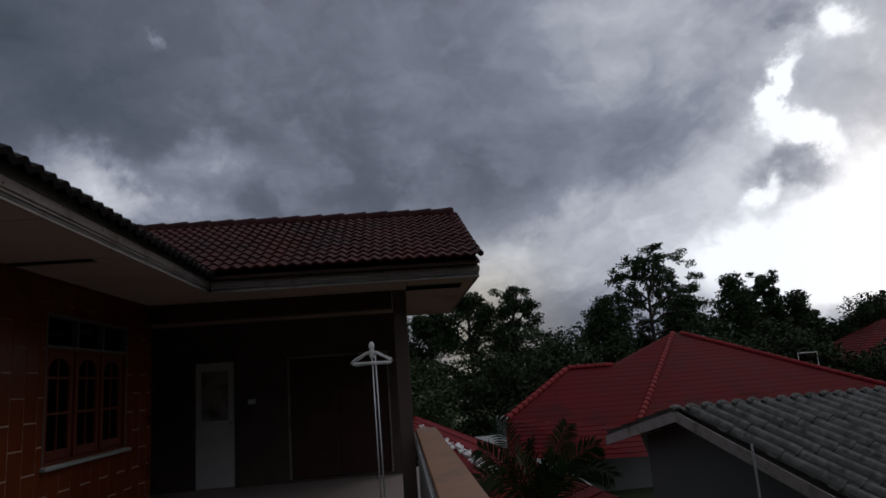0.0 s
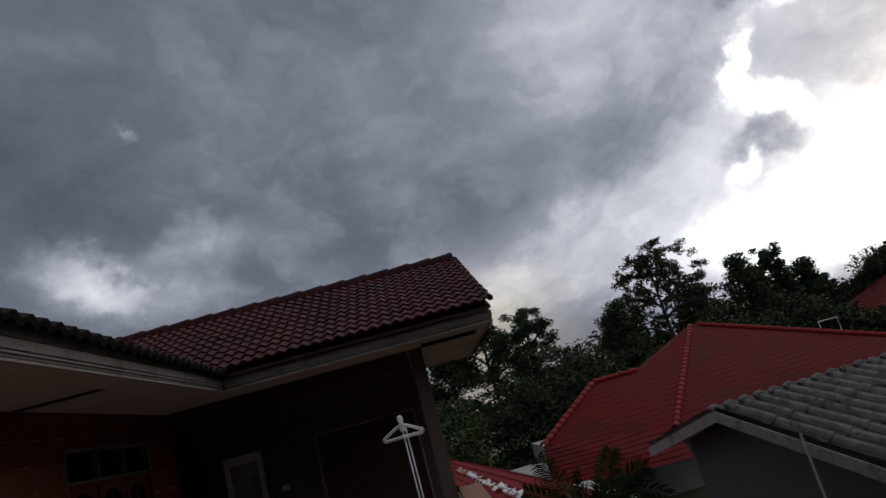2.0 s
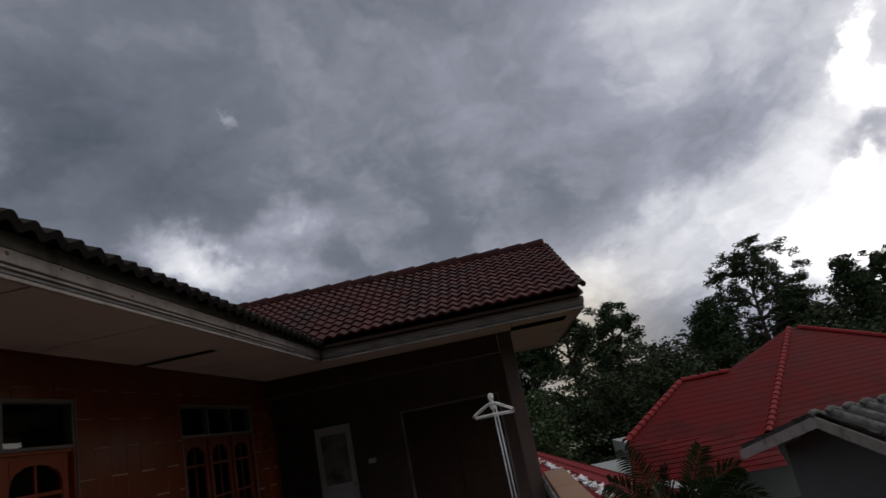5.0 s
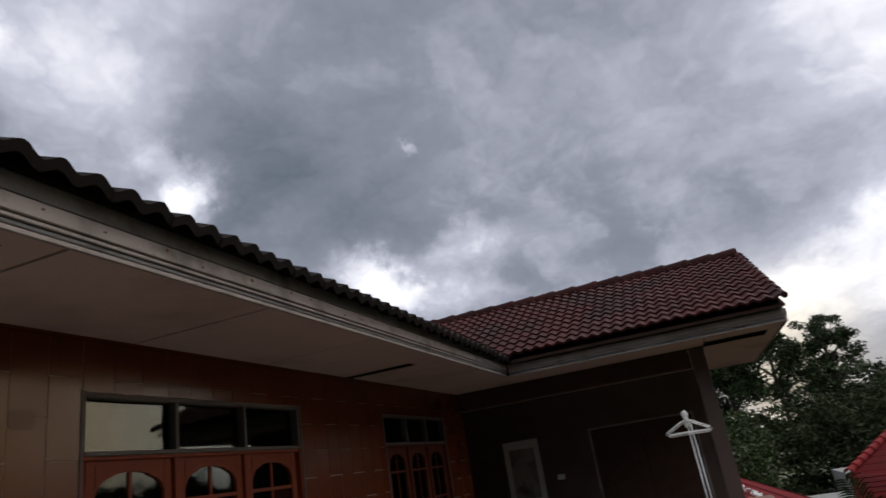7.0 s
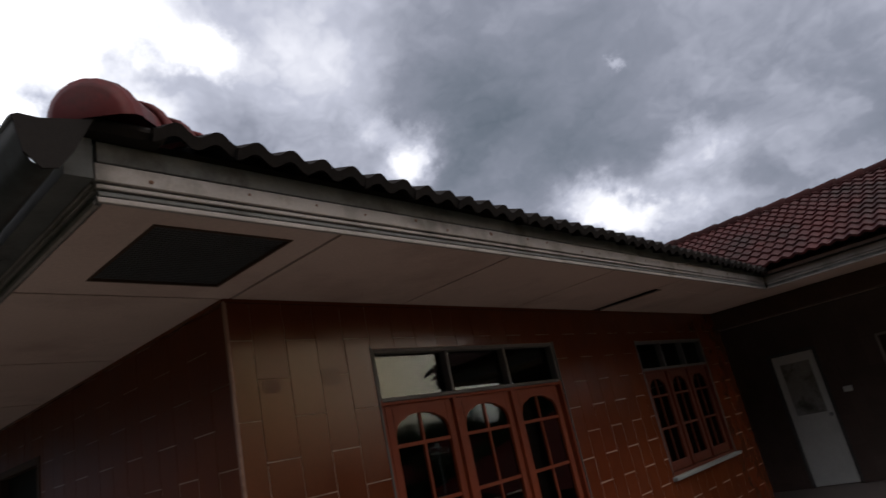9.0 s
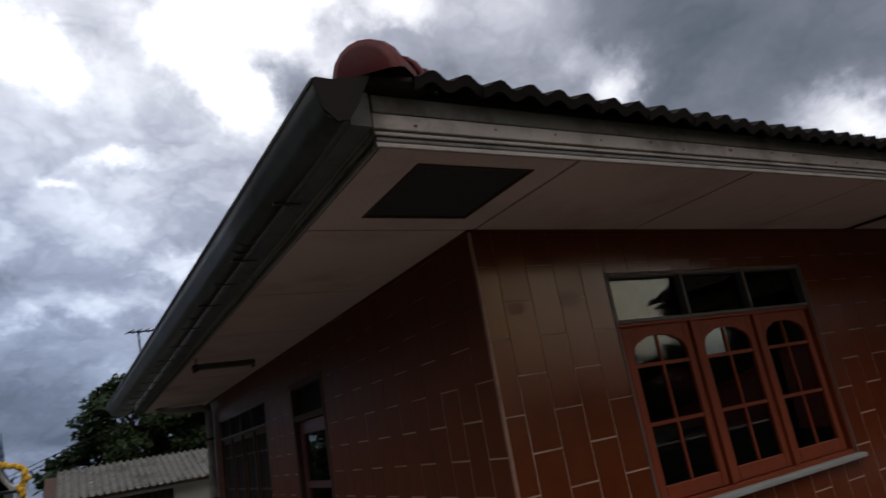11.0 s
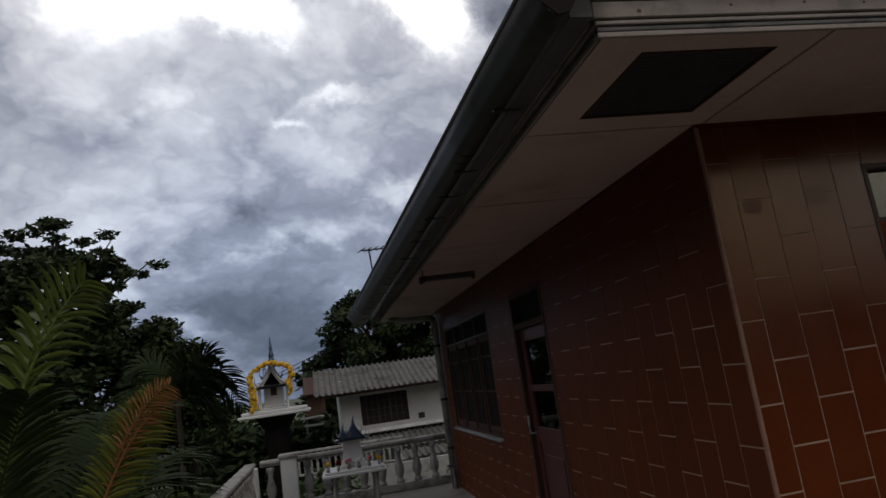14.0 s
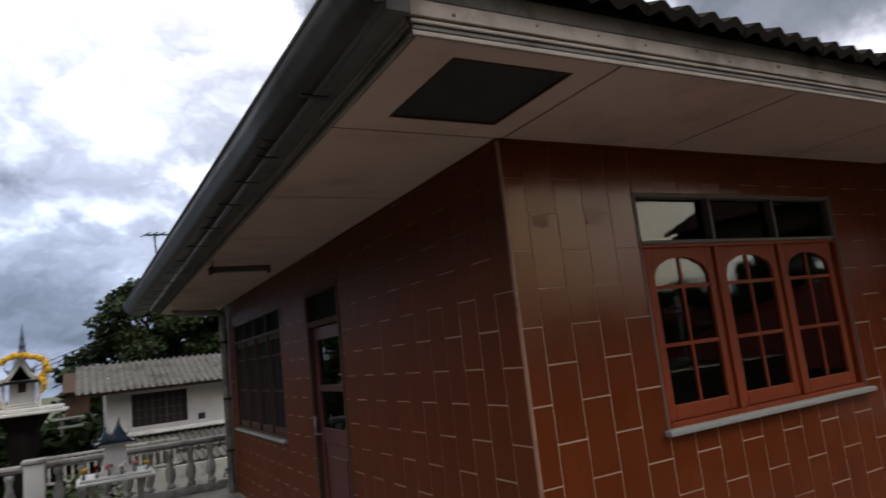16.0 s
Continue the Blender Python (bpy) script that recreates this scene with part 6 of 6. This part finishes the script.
palm("areca_palm", (-4.6, 2.9, GROUND), [
    ((-4.45, 2.85, 1.6), (-3.95, 3.05, 2.7), 0.14, 15, 0.6, 0.05, M_PALMLIGHT, 0.8),
    ((-4.6, 3.0, 1.0), (-4.35, 3.3, 2.55), 0.10, 11, 0.62, 0.10, M_PALMLIGHT),
    ((-4.6, 2.6, 0.2), (-4.75, 2.4, 1.75), 0.15, 28, 0.6, 0.042, M_PALM),
    ((-4.5, 2.5, 0.4), (-4.05, 2.2, 1.75), 0.2, 28, 0.6, 0.042, M_PALM),
    ((-4.4, 3.2, 0.2), (-3.45, 4.4, 0.75), 0.35, 28, 0.6, 0.042, M_PALM),
    ((-4.6, 3.2, 0.3), (-4.9, 4.4, 1.9), 0.3, 28, 0.6, 0.045, M_PALM),
    ((-4.7, 3.2, 0.3), (-5.6, 4.2, 1.6), 0.4, 28, 0.6, 0.045, M_PALM),
    ((-4.7, 2.8, 0.3), (-5.8, 2.4, 1.9), 0.4, 28, 0.6, 0.045, M_PALM),
    ((-4.5, 3.4, 0.2), (-4.2, 4.9, 1.25), 0.3, 28, 0.6, 0.042, M_PALM),
], "green areca palm with feathery fronds beside the terrace", stems=(((-4.6, 2.9, GROUND), (-4.5, 2.9, 0.5), 0.06), ((-4.8, 3.1, GROUND), (-4.6, 3.1, 0.3), 0.05)))
palm("areca_palm", (-4.1, 3.9, GROUND), [
    ((-4.2, 3.7, 0.45), (-3.62, 3.7, 1.66), 0.08, 30, 0.42, 0.036, M_PALMYELLOW, 1.1),
    ((-3.95, 3.66, 1.1), (-3.46, 3.68, 1.76), 0.12, 20, 0.26, 0.018, M_DRYPALM, 1.2),
    ((-4.05, 3.64, 0.8), (-3.6, 3.66, 1.52), 0.10, 12, 0.2, 0.018, M_DRYPALM, 0.7),
    ((-4.2, 3.9, 0.3), (-3.55, 4.9, 1.0), 0.3, 28, 0.6, 0.042, M_PALM),
    ((-4.2, 3.9, 0.3), (-4.5, 5.2, 1.6), 0.3, 28, 0.6, 0.042, M_PALM),
    ((-4.1, 4.0, 0.2), (-3.6, 5.6, 0.55), 0.3, 28, 0.6, 0.042, M_PALMLIGHT),
    ((-4.3, 3.9, 0.3), (-5.3, 5.0, 1.3), 0.35, 28, 0.6, 0.042, M_PALM),
], "areca palm with one dry orange frond", stems=(((-4.1, 3.9, GROUND), (-4.2, 3.85, 0.4), 0.055),))
palm("areca_palm", (-5.2, 6.5, GROUND), [
    ((-5.2, 6.5, 0.2), (-5.2 + 1.5 * math.cos(k * 0.9), 6.5 + 1.3 * math.sin(k * 0.9), 0.9 + 0.7 * ((k * 5) % 3) / 2), 0.4, 28, 0.6, 0.045, M_PALM) for k in range(7)
], "dark areca palm farther along the terrace", stems=(((-5.2, 6.5, GROUND), (-5.2, 6.5, 0.25), 0.06),))
palm("areca_palm", (8.2, -4.9, GROUND), [
    ((8.2, -4.9, -0.7), (8.2 + dx, y1, z1), dr, 34, 0.36, 0.026, m, 1.15) for dx, y1, z1, dr, m in (
        (0.1, -4.42, 0.80, 0.10, M_PALM), (-0.1, -5.40, 0.66, 0.14, M_PALMDARK), (0.3, -4.15, 0.40, 0.2, M_PALMDARK), (-0.2, -5.78, 0.36, 0.25, M_PALMDARK), (0.35, -4.95, 0.45, 0.1, M_PALMDARK),
        (-0.3, -4.6, 0.35, 0.2, M_PALMDARK), (0.1, -5.2, 0.25, 0.15, M_PALM), (-0.35, -5.0, 0.1, 0.2, M_PALMDARK), (0.4, -5.6, 0.05, 0.3, M_PALMDARK), (-0.1, -4.0, 0.0, 0.3, M_PALMDARK), (0.0, -6.0, -0.1, 0.35, M_PALMDARK))
], "dark areca palm below the terrace parapet", stems=(((8.2, -4.9, GROUND), (8.2, -4.9, -0.6), 0.06),))
palm("drooping_palm", (-5.1, 12, GROUND), [
    ((-5.1, 12, 1.7), (-5.1 + dx, 12 + dy, z1), dr, 30, 0.6, 0.045, M_PALMDARK, 0.8) for dx, dy, z1, dr in (
        (1.2, 0.0, 1.95, 0.5), (1.25, 0.3, 1.4, 0.55), (0.8, 0.1, 2.6, 0.35), (0.9, -0.4, 1.1, 0.5), (-0.8, 0.0, 2.5, 0.4), (0.1, 0.4, 2.9, 0.2), (0.4, -0.5, 2.3, 0.4), (-0.9, -0.3, 1.7, 0.5), (0.5, -0.3, 0.9, 0.4))
], "dark drooping palm behind the terrace", stems=(((-5.1, 12, GROUND), (-5.1, 12, 1.75), 0.08),))


# ---- wall tiles, one by one ----
def tile_mesh(cache, w, h, material):
    key = (round(w, 3), round(h, 3))
    if key not in cache:
        c, t = 0.001, 0.0045
        w, h = key
        v = [(c, 0, c), (w - c, 0, c), (w - c, 0, h - c), (c, 0, h - c), (0, c, 0), (w, c, 0), (w, c, h), (0, c, h), (0, t, 0), (w, t, 0), (w, t, h), (0, t, h)]
        f = [(0, 1, 2, 3)]
        for i in range(4):
            j = (i + 1) % 4
            f += [(i, i + 4, j + 4, j), (i + 4, i + 8, j + 8, j + 4)]
        me = quads_mesh("wall_tile", v, f, material)
        cache[key] = me
    return cache[key]


def cut(rect, hole):
    u0, u1, z0, z1 = rect
    a, b, c, d = hole
    if u1 <= a or u0 >= b or z1 <= c or z0 >= d:
        return [rect]
    out = []
    if u0 < a:
        out.append((u0, a, z0, z1))
    if u1 > b:
        out.append((b, u1, z0, z1))
    m0, m1 = max(u0, a), min(u1, b)
    if z0 < c:
        out.append((m0, m1, z0, c))
    if z1 > d:
        out.append((m0, m1, d, z1))
    return out


def tile_wall(parent, u_first, u_end, width, height, z_a, z_b, z_lo, z_hi, holes, turn, seed, u_begin=0.0, material=M_TILE, faint_from=1.8):
    cache, rg = {}, random.Random(seed)
    cols = [u_begin, u_first]
    while cols[-1] < u_end - 1e-6:
        cols.append(min(cols[-1] + width, u_end))
    for i, (a, b) in enumerate(zip(cols, cols[1:])):
        z = (z_a if i % 2 == 0 else z_b)
        while z > z_lo:
            z -= height
        while z < z_hi:
            rects = [(a, b, max(z, z_lo), min(z + height, z_hi))]
            for hole in holes:
                rects = [q for r in rects for q in cut(r, hole)]
            # sheen and shade that hide the upper joints are put into narrower gaps
            jv, jh = (0.0058, 0.0085) if z + height / 2 < faint_from else (0.0016, 0.0026)
            for r in rects:
                w, h = r[1] - r[0] - jv, r[3] - r[2] - jh
                if w > 0.004 and h > 0.004:
                    ob = new("wall_tile", tile_mesh(cache, w, h, material))
                    ob.parent = parent
                    ob.matrix_local = turn @ pose(r[0] + jv / 2, rg.uniform(-0.0006, 0.0006), r[2] + jh / 2, rg.uniform(-0.07, 0.07), 0, rg.uniform(-0.09, 0.09))
            z += height


tile_wall(wall_a, 0.145, 6.9, 0.2, 0.41, 1.56, 1.355, TERRACE + 0.01, 2.585, [WIN_A, WIN_B], pose(0, 0, 0), 1, faint_from=1.6)
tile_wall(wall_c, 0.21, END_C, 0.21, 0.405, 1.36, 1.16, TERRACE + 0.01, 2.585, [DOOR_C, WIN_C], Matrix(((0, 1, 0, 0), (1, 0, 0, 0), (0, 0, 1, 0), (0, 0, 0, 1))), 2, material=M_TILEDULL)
tile_wall(wall_w, -3.0, 1.4, 0.2, 0.41, 1.56, 1.355, 0.01, 2.59, [DOOR_W, DARK_W], Matrix(((0, 1, 0, 9.592), (1, 0, 0, 0), (0, 0, 1, 0), (0, 0, 0, 1))), 3, u_begin=-3.2, material=M_WINGTILE)
